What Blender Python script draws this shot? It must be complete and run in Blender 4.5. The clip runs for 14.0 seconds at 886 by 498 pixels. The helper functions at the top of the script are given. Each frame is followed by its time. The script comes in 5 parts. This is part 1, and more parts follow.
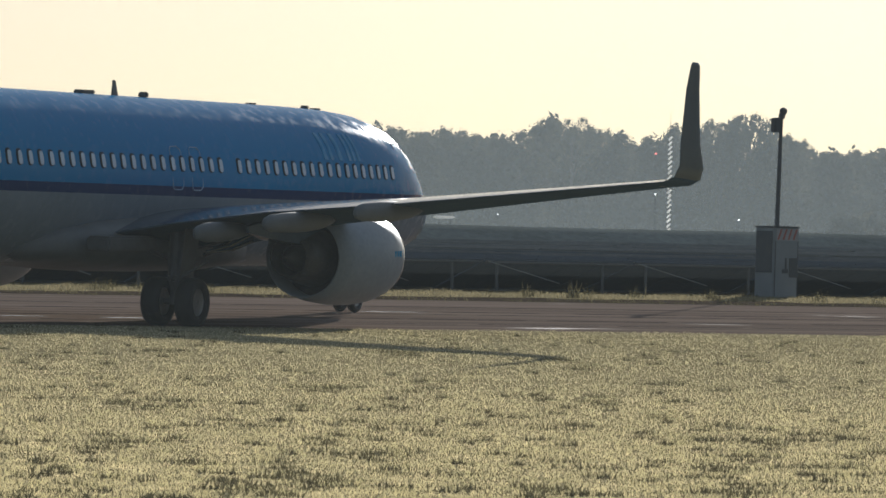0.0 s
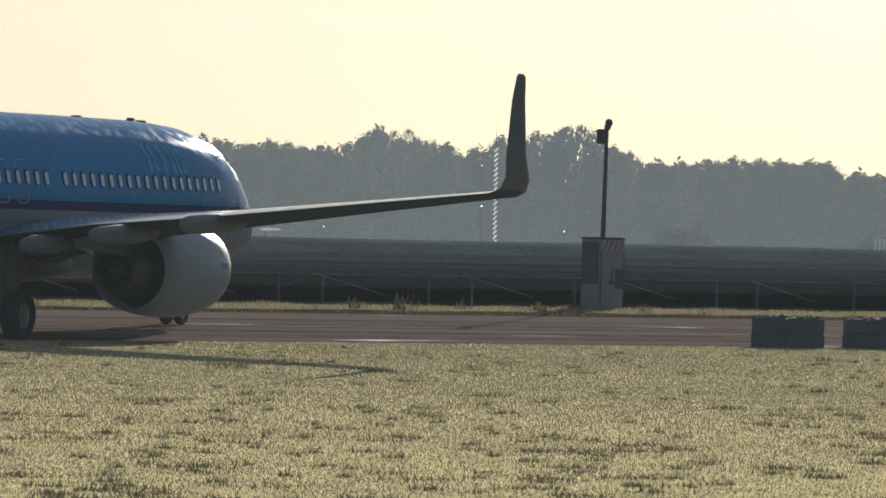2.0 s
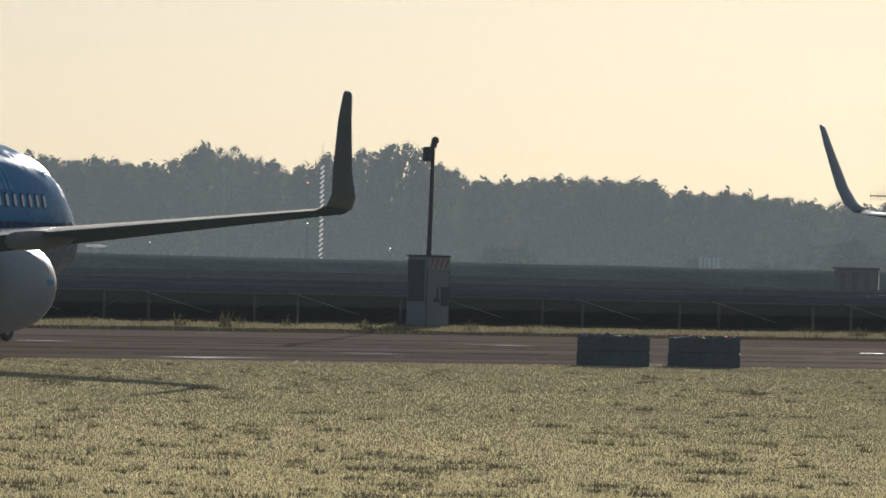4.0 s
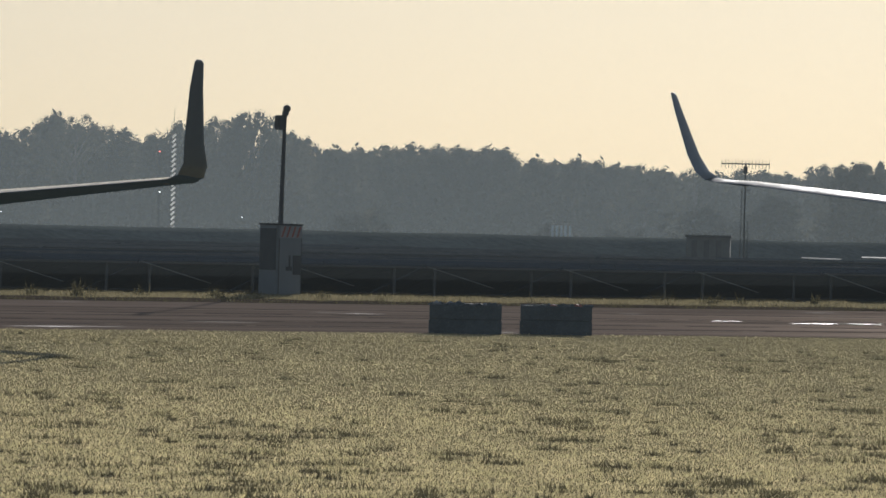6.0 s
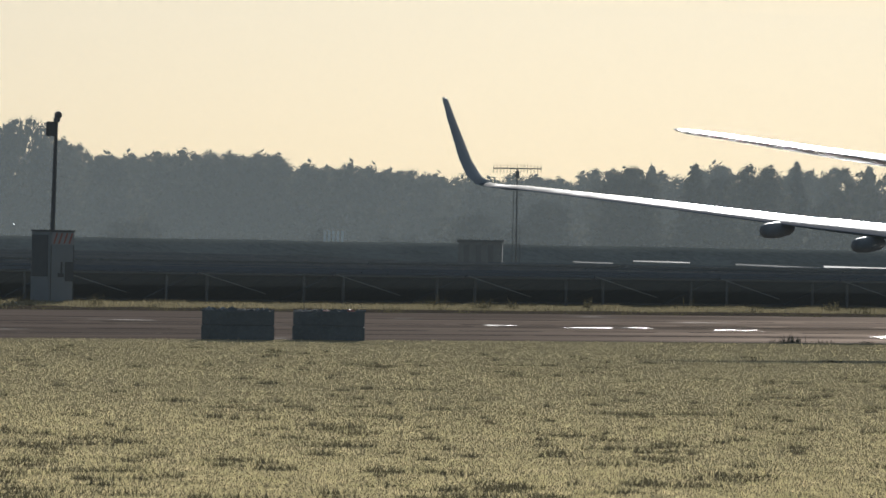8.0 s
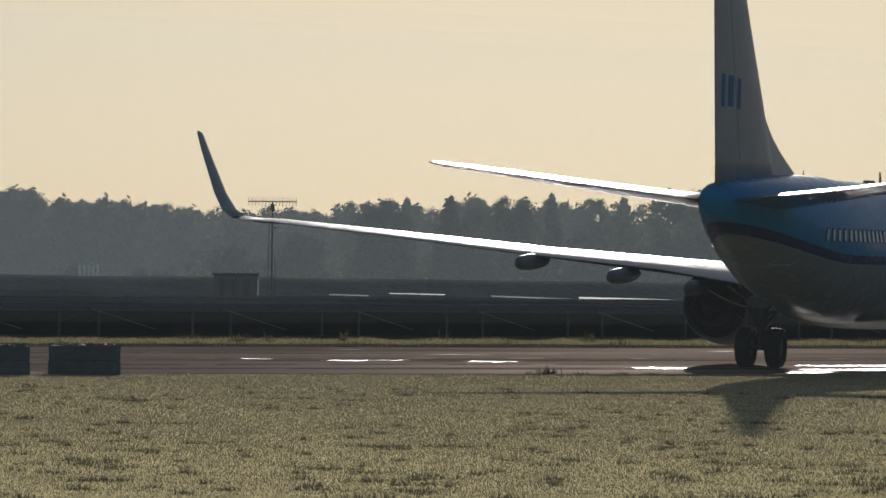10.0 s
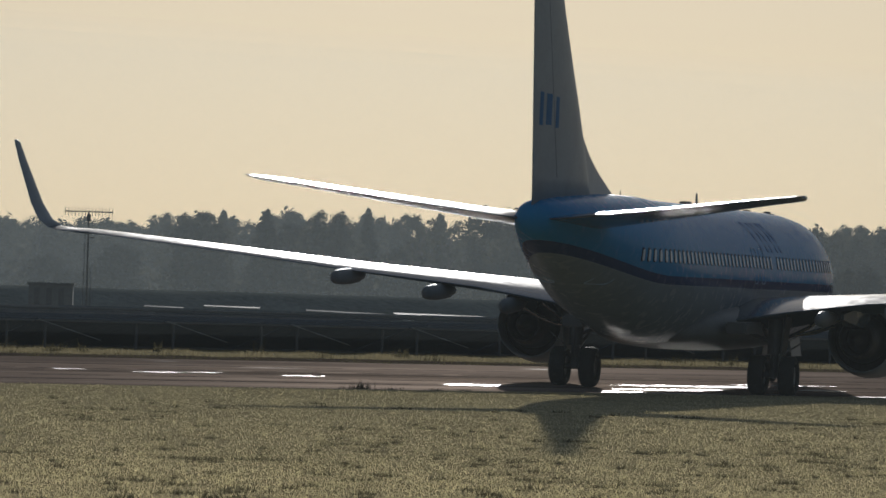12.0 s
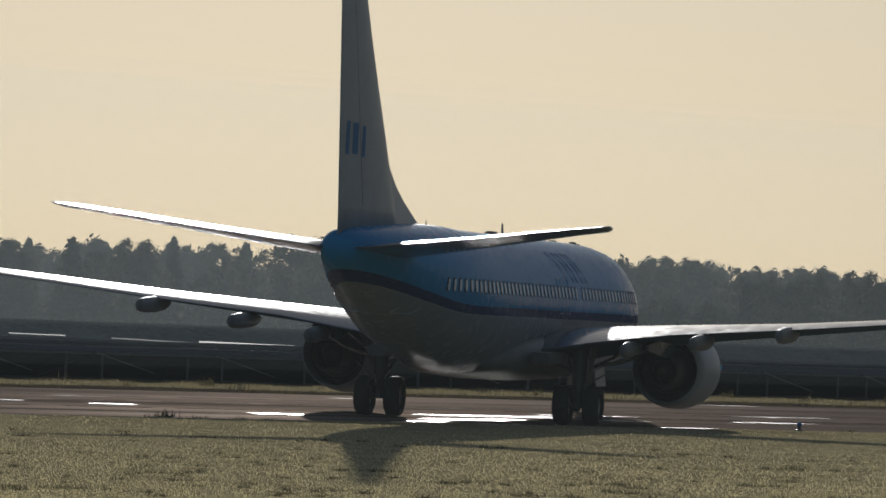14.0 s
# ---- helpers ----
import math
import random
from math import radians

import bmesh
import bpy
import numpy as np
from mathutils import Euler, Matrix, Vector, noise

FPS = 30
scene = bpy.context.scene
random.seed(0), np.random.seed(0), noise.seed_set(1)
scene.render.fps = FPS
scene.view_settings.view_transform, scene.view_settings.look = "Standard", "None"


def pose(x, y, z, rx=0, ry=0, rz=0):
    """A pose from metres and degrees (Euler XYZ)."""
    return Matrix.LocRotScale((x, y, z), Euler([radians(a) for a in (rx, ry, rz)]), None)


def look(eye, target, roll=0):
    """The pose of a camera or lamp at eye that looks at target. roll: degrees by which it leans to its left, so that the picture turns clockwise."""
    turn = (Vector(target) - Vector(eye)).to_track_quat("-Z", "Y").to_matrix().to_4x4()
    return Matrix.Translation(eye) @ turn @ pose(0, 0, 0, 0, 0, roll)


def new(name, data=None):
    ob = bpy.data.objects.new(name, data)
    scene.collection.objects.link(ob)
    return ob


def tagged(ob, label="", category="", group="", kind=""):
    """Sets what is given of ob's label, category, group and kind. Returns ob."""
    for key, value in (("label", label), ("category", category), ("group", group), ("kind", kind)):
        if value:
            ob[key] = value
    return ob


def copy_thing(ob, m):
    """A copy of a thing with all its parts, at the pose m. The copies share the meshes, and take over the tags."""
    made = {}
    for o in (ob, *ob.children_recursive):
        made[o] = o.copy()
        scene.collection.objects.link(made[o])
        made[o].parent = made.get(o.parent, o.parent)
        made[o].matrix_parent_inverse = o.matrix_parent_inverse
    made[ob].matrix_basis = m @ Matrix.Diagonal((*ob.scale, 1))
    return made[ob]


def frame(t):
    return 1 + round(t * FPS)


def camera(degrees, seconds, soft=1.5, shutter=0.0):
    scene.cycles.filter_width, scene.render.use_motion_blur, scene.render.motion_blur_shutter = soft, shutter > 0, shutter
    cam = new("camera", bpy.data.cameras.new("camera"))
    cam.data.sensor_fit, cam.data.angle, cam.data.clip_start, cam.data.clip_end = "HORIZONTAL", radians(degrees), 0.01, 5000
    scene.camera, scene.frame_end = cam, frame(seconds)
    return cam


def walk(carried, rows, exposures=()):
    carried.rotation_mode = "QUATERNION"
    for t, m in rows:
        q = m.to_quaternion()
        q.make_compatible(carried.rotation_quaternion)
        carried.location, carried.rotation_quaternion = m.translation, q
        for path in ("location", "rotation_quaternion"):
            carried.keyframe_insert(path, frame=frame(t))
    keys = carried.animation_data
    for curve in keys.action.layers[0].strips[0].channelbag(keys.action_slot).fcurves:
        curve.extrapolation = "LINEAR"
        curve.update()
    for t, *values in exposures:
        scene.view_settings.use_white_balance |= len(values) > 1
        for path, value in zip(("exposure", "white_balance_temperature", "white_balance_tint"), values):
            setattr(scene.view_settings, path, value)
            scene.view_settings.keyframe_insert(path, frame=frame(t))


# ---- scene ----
# ---- camera: a tripod pan with a long lens; azimuth right of +y, tilt, lean ----
HEAD = 2.51
cam = camera(7.87, 14.0, soft=1.65)
PATH = (
    (0, 0.001, -0.250, 1.35),
    (0.5, 0.316, -0.244, 1.30),
    (1, 0.702, -0.215, 1.20),
    (1.5, 1.091, -0.177, 1.18),
    (2, 1.544, -0.110, 1.21),
    (2.5, 1.973, -0.040, 1.25),
    (3, 2.402, 0.047, 1.24),
    (3.2, 2.547, 0.077, 1.28),
    (5.3, 3.929, -0.015, 1.41),
    (5.5, 4.060, -0.070, 1.40),
    (6, 4.412, -0.171, 1.29),
    (6.5, 4.798, -0.207, 1.11),
    (7, 5.298, -0.221, 1.08),
    (7.5, 5.819, -0.171, 1.06),
    (8, 6.436, -0.083, 1.04),
    (8.5, 7.008, 0.024, 0.91),
    (9, 7.650, 0.123, 0.77),
    (9.2, 7.882, 0.159, 0.78),
    (11.3, 9.749, 0.347, 1.12),
    (11.5, 9.884, 0.355, 1.45),
    (12, 10.240, 0.407, 1.69),
    (12.5, 10.597, 0.463, 1.74),
    (13, 11.034, 0.546, 1.87),
    (13.5, 11.463, 0.637, 1.98),
    (14, 11.960, 0.721, 1.99),
)


def aim(az, tilt, lean):
    a, t = radians(az), radians(tilt)
    eye = Vector((0, 0, HEAD))
    return look(eye, eye + 100 * Vector((math.sin(a) * math.cos(t), math.cos(a) * math.cos(t), math.sin(t))), lean)


walk(cam, [(t, aim(a, p, r)) for t, a, p, r in PATH],
     exposures=[(0, 0.42, 5720, 11), (3.2, 0.22, 5770, 12), (5.5, -0.09, 5690, 13), (6.2, -0.02, 5700, 12), (7.0, 0.05, 5720, 11), (8.0, -0.02, 5710, 11), (9.2, -0.22, 5730, 12), (11.3, -0.42, 5740, 12), (14.0, -0.41, 5740, 12)])

# ---- light: low hazy sun ahead, a little to the right ----
SUN_AZ, SUN_EL = 10.5, 11.9
world = bpy.data.worlds.new("world")
scene.world = world
world.use_nodes = True
wn, wl = world.node_tree.nodes, world.node_tree.links
wn.clear()
sky = wn.new("ShaderNodeTexSky")
sky.sky_type = "NISHITA"
sky.sun_disc = False
sky.sun_elevation = radians(SUN_EL)
sky.sun_rotation = radians(SUN_AZ)
sky.air_density = 1.0
sky.dust_density = 1.2
sky.ozone_density = 1.0
bg = wn.new("ShaderNodeBackground")
bg.inputs["Strength"].default_value = 0.125
out = wn.new("ShaderNodeOutputWorld")
# thin haze evens the sky out
milk = wn.new("ShaderNodeGamma")
milk.inputs["Gamma"].default_value = 0.5
wl.new(sky.outputs["Color"], milk.inputs["Color"])
wl.new(milk.outputs["Color"], bg.inputs["Color"])
wl.new(bg.outputs["Background"], out.inputs["Surface"])

sun_data = bpy.data.lights.new("sun", "SUN")
sun_data.energy = 5.0
sun_data.angle = radians(0.6)
sun_data.color = (1.0, 0.91, 0.76)
sun = new("sun", sun_data)
SUN_DIR = Vector((math.sin(radians(SUN_AZ)) * math.cos(radians(SUN_EL)), math.cos(radians(SUN_AZ)) * math.cos(radians(SUN_EL)), math.sin(radians(SUN_EL))))
sun.matrix_world = look(SUN_DIR * 300, (0, 0, 0))

# ---- the plan: u runs along the taxiway, v across it, away from the camera ----
ORIGIN = Vector((-8.72, 148.61))
U = Vector((0.8551, 0.5184))
N = Vector((-0.5184, 0.8551))
SLOPE = 0.0173
NEAR_EDGE, FAR_EDGE, VERGE_END = -3.3, 19.2, 27.5


def plan(u, v, z=0.0):
    p = ORIGIN + u * U + v * N
    return Vector((p.x, p.y, z))


def ground_z(v):
    if v < NEAR_EDGE:
        return -0.03
    if v < FAR_EDGE:
        return SLOPE * v
    if v < VERGE_END:
        return SLOPE * v + 0.02
    return 0.45


# ---- materials ----
def mat(name, base=(0.5, 0.5, 0.5), rough=0.5, metal=0.0, vary=0.15, scale=4.0, fine=40.0, bump=0.0, coat=0.0, random_tint=0.0, spec=0.5):
    m = bpy.data.materials.new(name)
    m.use_nodes = True
    nt = m.node_tree
    b = nt.nodes["Principled BSDF"]
    tc = nt.nodes.new("ShaderNodeTexCoord")
    n1 = nt.nodes.new("ShaderNodeTexNoise")
    n1.inputs["Scale"].default_value = scale
    n1.inputs["Detail"].default_value = 5
    n2 = nt.nodes.new("ShaderNodeTexNoise")
    n2.inputs["Scale"].default_value = fine
    n2.inputs["Detail"].default_value = 3
    for n in (n1, n2):
        nt.links.new(tc.outputs["Object"], n.inputs["Vector"])
    add = nt.nodes.new("ShaderNodeMath")
    add.operation = "ADD"
    nt.links.new(n1.outputs["Fac"], add.inputs[0])
    nt.links.new(n2.outputs["Fac"], add.inputs[1])
    mr = nt.nodes.new("ShaderNodeMapRange")
    mr.inputs["From Min"].default_value, mr.inputs["From Max"].default_value = 0.6, 1.4
    mr.inputs["To Min"].default_value, mr.inputs["To Max"].default_value = 1 - vary, 1 + vary
    nt.links.new(add.outputs[0], mr.inputs["Value"])
    mul = nt.nodes.new("ShaderNodeVectorMath")
    mul.operation = "SCALE"
    mul.inputs[0].default_value = base
    nt.links.new(mr.outputs["Result"], mul.inputs["Scale"])
    last = mul
    if random_tint:
        oi = nt.nodes.new("ShaderNodeObjectInfo")
        r2 = nt.nodes.new("ShaderNodeMapRange")
        r2.inputs["To Min"].default_value, r2.inputs["To Max"].default_value = 1 - random_tint, 1 + random_tint
        nt.links.new(oi.outputs["Random"], r2.inputs["Value"])
        last = nt.nodes.new("ShaderNodeVectorMath")
        last.operation = "SCALE"
        nt.links.new(mul.outputs[0], last.inputs[0])
        nt.links.new(r2.outputs["Result"], last.inputs["Scale"])
    nt.links.new(last.outputs[0], b.inputs["Base Color"])
    b.inputs["Roughness"].default_value = rough
    b.inputs["Metallic"].default_value = metal
    b.inputs["Specular IOR Level"].default_value = spec
    b.inputs["Coat Weight"].default_value = coat
    b.inputs["Coat Roughness"].default_value = 0.08
    if bump:
        bp = nt.nodes.new("ShaderNodeBump")
        bp.inputs["Strength"].default_value = bump
        bp.inputs["Distance"].default_value = 0.02
        nt.links.new(n2.outputs["Fac"], bp.inputs["Height"])
        nt.links.new(bp.outputs["Normal"], b.inputs["Normal"])
    return m


def leafy(name, base, trans, vary=0.35, scale=0.6, through_light=0.5, gloss=0.0, alt=(1.0, 1.0, 1.0), alt_scale=0.3):
    """Thin leaves and blades: part diffuse, part lit through, varied leaf by leaf and over the ground."""
    m = bpy.data.materials.new(name)
    m.use_nodes = True
    nt = m.node_tree
    nt.nodes.clear()
    o = nt.nodes.new("ShaderNodeOutputMaterial")
    geo = nt.nodes.new("ShaderNodeNewGeometry")
    n1 = nt.nodes.new("ShaderNodeTexNoise")
    n1.inputs["Scale"].default_value = scale
    n1.inputs["Detail"].default_value = 6
    nt.links.new(geo.outputs["Position"], n1.inputs["Vector"])
    a = nt.nodes.new("ShaderNodeMath")
    a.operation = "ADD"
    nt.links.new(n1.outputs["Fac"], a.inputs[0])
    nt.links.new(geo.outputs["Random Per Island"], a.inputs[1])
    mr = nt.nodes.new("ShaderNodeMapRange")
    mr.inputs["From Min"].default_value, mr.inputs["From Max"].default_value = 0.2, 1.8
    mr.inputs["To Min"].default_value, mr.inputs["To Max"].default_value = 1 - vary, 1 + vary
    nt.links.new(a.outputs[0], mr.inputs["Value"])
    n3 = nt.nodes.new("ShaderNodeTexNoise")
    n3.inputs["Scale"].default_value = alt_scale
    n3.inputs["Detail"].default_value = 7
    n3.inputs["Roughness"].default_value = 0.65
    nt.links.new(geo.outputs["Position"], n3.inputs["Vector"])
    hue = nt.nodes.new("ShaderNodeValToRGB")
    hue.color_ramp.elements[0].position, hue.color_ramp.elements[0].color = 0.38, (1, 1, 1, 1)
    hue.color_ramp.elements[1].position, hue.color_ramp.elements[1].color = 0.6, (*alt, 1)
    nt.links.new(n3.outputs["Fac"], hue.inputs["Fac"])
    sh = []
    for kind, col in (("ShaderNodeBsdfDiffuse", base), ("ShaderNodeBsdfTranslucent", trans)):
        s = nt.nodes.new(kind)
        v = nt.nodes.new("ShaderNodeVectorMath")
        v.operation = "SCALE"
        v.inputs[0].default_value = col
        nt.links.new(mr.outputs["Result"], v.inputs["Scale"])
        w = nt.nodes.new("ShaderNodeVectorMath")
        w.operation = "MULTIPLY"
        nt.links.new(v.outputs[0], w.inputs[0])
        nt.links.new(hue.outputs["Color"], w.inputs[1])
        nt.links.new(w.outputs[0], s.inputs["Color"])
        sh.append(s)
    mix = nt.nodes.new("ShaderNodeMixShader")
    mix.inputs["Fac"].default_value = through_light
    nt.links.new(sh[0].outputs[0], mix.inputs[1])
    nt.links.new(sh[1].outputs[0], mix.inputs[2])
    last = mix
    if gloss:
        g = nt.nodes.new("ShaderNodeBsdfGlossy")
        g.inputs["Roughness"].default_value = 0.45
        last = nt.nodes.new("ShaderNodeMixShader")
        last.inputs["Fac"].default_value = gloss
        nt.links.new(mix.outputs[0], last.inputs[1])
        nt.links.new(g.outputs[0], last.inputs[2])
    nt.links.new(last.outputs[0], o.inputs["Surface"])
    return m


def fuselage_paint():
    """Sky blue above, a dark blue stripe, pale grey below; the stripe climbs towards the tail."""
    m = mat("fuselage_paint", (0.2, 0.235, 0.275), 0.09, vary=0.1, scale=0.8, fine=5.0, bump=0.12)
    nt = m.node_tree
    b = nt.nodes["Principled BSDF"]
    tc = nt.nodes.new("ShaderNodeTexCoord")
    sep = nt.nodes.new("ShaderNodeSeparateXYZ")
    nt.links.new(tc.outputs["Object"], sep.inputs[0])
    rise = nt.nodes.new("ShaderNodeMapRange")
    rise.interpolation_type = "SMOOTHSTEP"
    for k, val in (("From Min", -9.0), ("From Max", -19.0), ("To Min", 0.0), ("To Max", 0.8)):
        rise.inputs[k].default_value = val
    nt.links.new(sep.outputs["X"], rise.inputs["Value"])
    tilt = nt.nodes.new("ShaderNodeMath")
    tilt.operation = "MULTIPLY_ADD"
    tilt.inputs[1].default_value = 0.0115
    nt.links.new(sep.outputs["X"], tilt.inputs[0])
    nt.links.new(sep.outputs["Z"], tilt.inputs[2])
    h = nt.nodes.new("ShaderNodeMath")
    h.operation = "SUBTRACT"
    nt.links.new(tilt.outputs[0], h.inputs[0])
    nt.links.new(rise.outputs["Result"], h.inputs[1])
    src = b.inputs["Base Color"].links[0].from_socket
    for level, col in ((2.97, (0.012, 0.035, 0.125)), (3.2, (0.012, 0.2, 0.44))):
        gt = nt.nodes.new("ShaderNodeMath")
        gt.operation = "GREATER_THAN"
        gt.inputs[1].default_value = level
        nt.links.new(h.outputs[0], gt.inputs[0])
        mx = nt.nodes.new("ShaderNodeMix")
        mx.data_type = "RGBA"
        nt.links.new(gt.outputs[0], mx.inputs[0])
        nt.links.new(src, mx.inputs[6])
        mx.inputs[7].default_value = (*col, 1)
        src = mx.outputs[2]
    nt.links.new(src, b.inputs["Base Color"])
    b.inputs["Specular IOR Level"].default_value = 0.0
    # a weathered clear coat: gloss grows towards grazing view, but stays dull
    gl = nt.nodes.new("ShaderNodeBsdfGlossy")
    nz = nt.nodes.new("ShaderNodeTexNoise")
    nz.inputs["Scale"].default_value = 3.2
    nz.inputs["Detail"].default_value = 6
    nt.links.new(tc.outputs["Object"], nz.inputs["Vector"])
    rg = nt.nodes.new("ShaderNodeMapRange")
    for k, val in (("From Min", 0.38), ("From Max", 0.62), ("To Min", 0.09), ("To Max", 0.3)):
        rg.inputs[k].default_value = val
    nt.links.new(nz.outputs["Fac"], rg.inputs["Value"])
    nt.links.new(rg.outputs["Result"], gl.inputs["Roughness"])
    fr = nt.nodes.new("ShaderNodeFresnel")
    fr.inputs["IOR"].default_value = 1.22
    dull = nt.nodes.new("ShaderNodeMath")
    dull.operation = "MULTIPLY"
    dull.inputs[1].default_value = 0.45
    nt.links.new(fr.outputs[0], dull.inputs[0])
    # plates a little out of true
    bp = nt.nodes.new("ShaderNodeBump")
    bp.inputs["Strength"].default_value = 0.12
    bp.inputs["Distance"].default_value = 0.02
    nt.links.new(nz.outputs["Fac"], bp.inputs["Height"])
    nt.links.new(bp.outputs["Normal"], gl.inputs["Normal"])
    mx = nt.nodes.new("ShaderNodeMixShader")
    nt.links.new(dull.outputs[0], mx.inputs[0])
    nt.links.new(b.outputs[0], mx.inputs[1])
    nt.links.new(gl.outputs[0], mx.inputs[2])
    nt.links.new(mx.outputs[0], nt.nodes["Material Output"].inputs["Surface"])
    return m


def tarmac(name):
    """Brown-grey asphalt with long wet streaks along the taxiway and thin standing water."""
    m = bpy.data.materials.new(name)
    m.use_nodes = True
    nt = m.node_tree
    b = nt.nodes["Principled BSDF"]
    tc = nt.nodes.new("ShaderNodeTexCoord")

    def tex(sx, sy, scale, detail=4):
        mp = nt.nodes.new("ShaderNodeMapping")
        mp.inputs["Scale"].default_value = (sx, sy, 1)
        nt.links.new(tc.outputs["Object"], mp.inputs["Vector"])
        n = nt.nodes.new("ShaderNodeTexNoise")
        n.inputs["Scale"].default_value = scale
        n.inputs["Detail"].default_value = detail
        nt.links.new(mp.outputs[0], n.inputs["Vector"])
        return n
    streak, patch, grain = tex(0.03, 0.9, 1.0), tex(0.11, 0.4, 1.0), tex(1, 1, 60.0)
    ramp = nt.nodes.new("ShaderNodeValToRGB")
    ramp.color_ramp.elements[0].position, ramp.color_ramp.elements[0].color = 0.35, (0.138, 0.105, 0.083, 1)
    ramp.color_ramp.elements[1].position, ramp.color_ramp.elements[1].color = 0.65, (0.226, 0.172, 0.137, 1)
    add = nt.nodes.new("ShaderNodeMath")
    add.operation = "MULTIPLY_ADD"
    add.inputs[1].default_value = 0.25
    nt.links.new(grain.outputs["Fac"], add.inputs[0])
    sub = nt.nodes.new("ShaderNodeMath")
    sub.operation = "SUBTRACT"
    sub.inputs[1].default_value = 0.125
    nt.links.new(streak.outputs["Fac"], sub.inputs[0])
    nt.links.new(sub.outputs[0], add.inputs[2])
    nt.links.new(add.outputs[0], ramp.inputs["Fac"])
    nt.links.new(ramp.outputs["Color"], b.inputs["Base Color"])
    wet = nt.nodes.new("ShaderNodeMapRange")
    wet.interpolation_type = "SMOOTHSTEP"
    for k, val in (("From Min", 0.66), ("From Max", 0.84), ("To Min", 1.0), ("To Max", 0.25)):
        wet.inputs[k].default_value = val
    nt.links.new(patch.outputs["Fac"], wet.inputs["Value"])
    nt.links.new(wet.outputs["Result"], b.inputs["Roughness"])
    film_ = nt.nodes.new("ShaderNodeMapRange")
    film_.interpolation_type = "SMOOTHSTEP"
    for k, val in (("From Min", 0.66), ("From Max", 0.84), ("To Min", 0.0), ("To Max", 0.3)):
        film_.inputs[k].default_value = val
    nt.links.new(patch.outputs["Fac"], film_.inputs["Value"])
    nt.links.new(film_.outputs["Result"], b.inputs["Specular IOR Level"])
    bp = nt.nodes.new("ShaderNodeBump")
    bp.inputs["Strength"].default_value = 0.25
    bp.inputs["Distance"].default_value = 0.01
    nt.links.new(grain.outputs["Fac"], bp.inputs["Height"])
    nt.links.new(bp.outputs["Normal"], b.inputs["Normal"])
    # a trace of damp on the stones: a broad, weak sheen, uneven along the streaks
    gl = nt.nodes.new("ShaderNodeBsdfGlossy")
    gl.inputs["Color"].default_value = (1.0, 0.82, 0.68, 1)
    gl.inputs["Roughness"].default_value = 0.5
    damp = nt.nodes.new("ShaderNodeMapRange")
    for k, val in (("From Min", 0.35), ("From Max", 0.68), ("To Min", 0.0008), ("To Max", 0.0085)):
        damp.inputs[k].default_value = val
    nt.links.new(streak.outputs["Fac"], damp.inputs["Value"])
    mx = nt.nodes.new("ShaderNodeMixShader")
    nt.links.new(damp.outputs["Result"], mx.inputs[0])
    nt.links.new(b.outputs[0], mx.inputs[1])
    nt.links.new(gl.outputs[0], mx.inputs[2])
    nt.links.new(mx.outputs[0], nt.nodes["Material Output"].inputs["Surface"])
    return m


M_FUSE = fuselage_paint()
# darker than the wing's own light grey, to keep its shaded side dark
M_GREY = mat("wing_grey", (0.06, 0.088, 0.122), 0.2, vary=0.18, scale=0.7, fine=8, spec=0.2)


def worn_gloss(m, low, high, scale):
    """Gloss that breaks up over a weathered, dewy skin."""
    nt = m.node_tree
    tc = nt.nodes.new("ShaderNodeTexCoord")
    nz = nt.nodes.new("ShaderNodeTexNoise")
    nz.inputs["Scale"].default_value = scale
    nz.inputs["Detail"].default_value = 7
    nz.inputs["Roughness"].default_value = 0.7
    mr = nt.nodes.new("ShaderNodeMapRange")
    for k, val in (("From Min", 0.38), ("From Max", 0.62), ("To Min", low), ("To Max", high)):
        mr.inputs[k].default_value = val
    nt.links.new(tc.outputs["Object"], nz.inputs["Vector"])
    nt.links.new(nz.outputs["Fac"], mr.inputs["Value"])
    nt.links.new(mr.outputs["Result"], nt.nodes["Principled BSDF"].inputs["Roughness"])


worn_gloss(M_GREY, 0.1, 0.17, 3.0)
M_UNDER = mat("matte_underside_shade", (0.055, 0.085, 0.12), 0.9, vary=0.18, scale=0.7, fine=8, spec=0.0)
M_FAIRING = mat("fairing_grey", (0.13, 0.14, 0.145), 0.5, vary=0.2, scale=1.5, spec=0.15)
M_WINGLET = mat("winglet_blue_grey", (0.062, 0.088, 0.12), 0.35, vary=0.15, scale=1.0, fine=12, spec=0.15)
M_WHITE = mat("white_paint", (0.24, 0.275, 0.31), 0.4, vary=0.14, scale=1.0, fine=10, spec=0.1)
M_BLUE = mat("blue_paint", (0.035, 0.135, 0.31), 0.5, vary=0.1, spec=0.03)
M_PALE = mat("pale_blue_paint", (0.45, 0.55, 0.64), 0.3, vary=0.1)
# pale base carries the light in the cabin panes; far boards share it
M_BRIGHT = mat("bright_pane_and_board", (0.48, 0.57, 0.66), 0.3, vary=0.2, scale=1.3, spec=0.3)
M_MARK = mat("faded_mark_blue", (0.06, 0.29, 0.5), 0.4, vary=0.2, spec=0.1)
M_BAND = mat("faded_white_band", (0.28, 0.28, 0.28), 0.6, vary=0.2)
M_LINE = mat("door_outline", (0.3, 0.42, 0.56), 0.4)
M_GLASS = mat("dark_glass", (0.02, 0.03, 0.045), 0.5, spec=0.01)
M_METAL = mat("bare_metal", (0.5, 0.5, 0.5), 0.25, metal=1.0, vary=0.15)
M_HOT = mat("heat_stained_metal", (0.06, 0.058, 0.056), 0.5, metal=0.5, vary=0.3, fine=15)
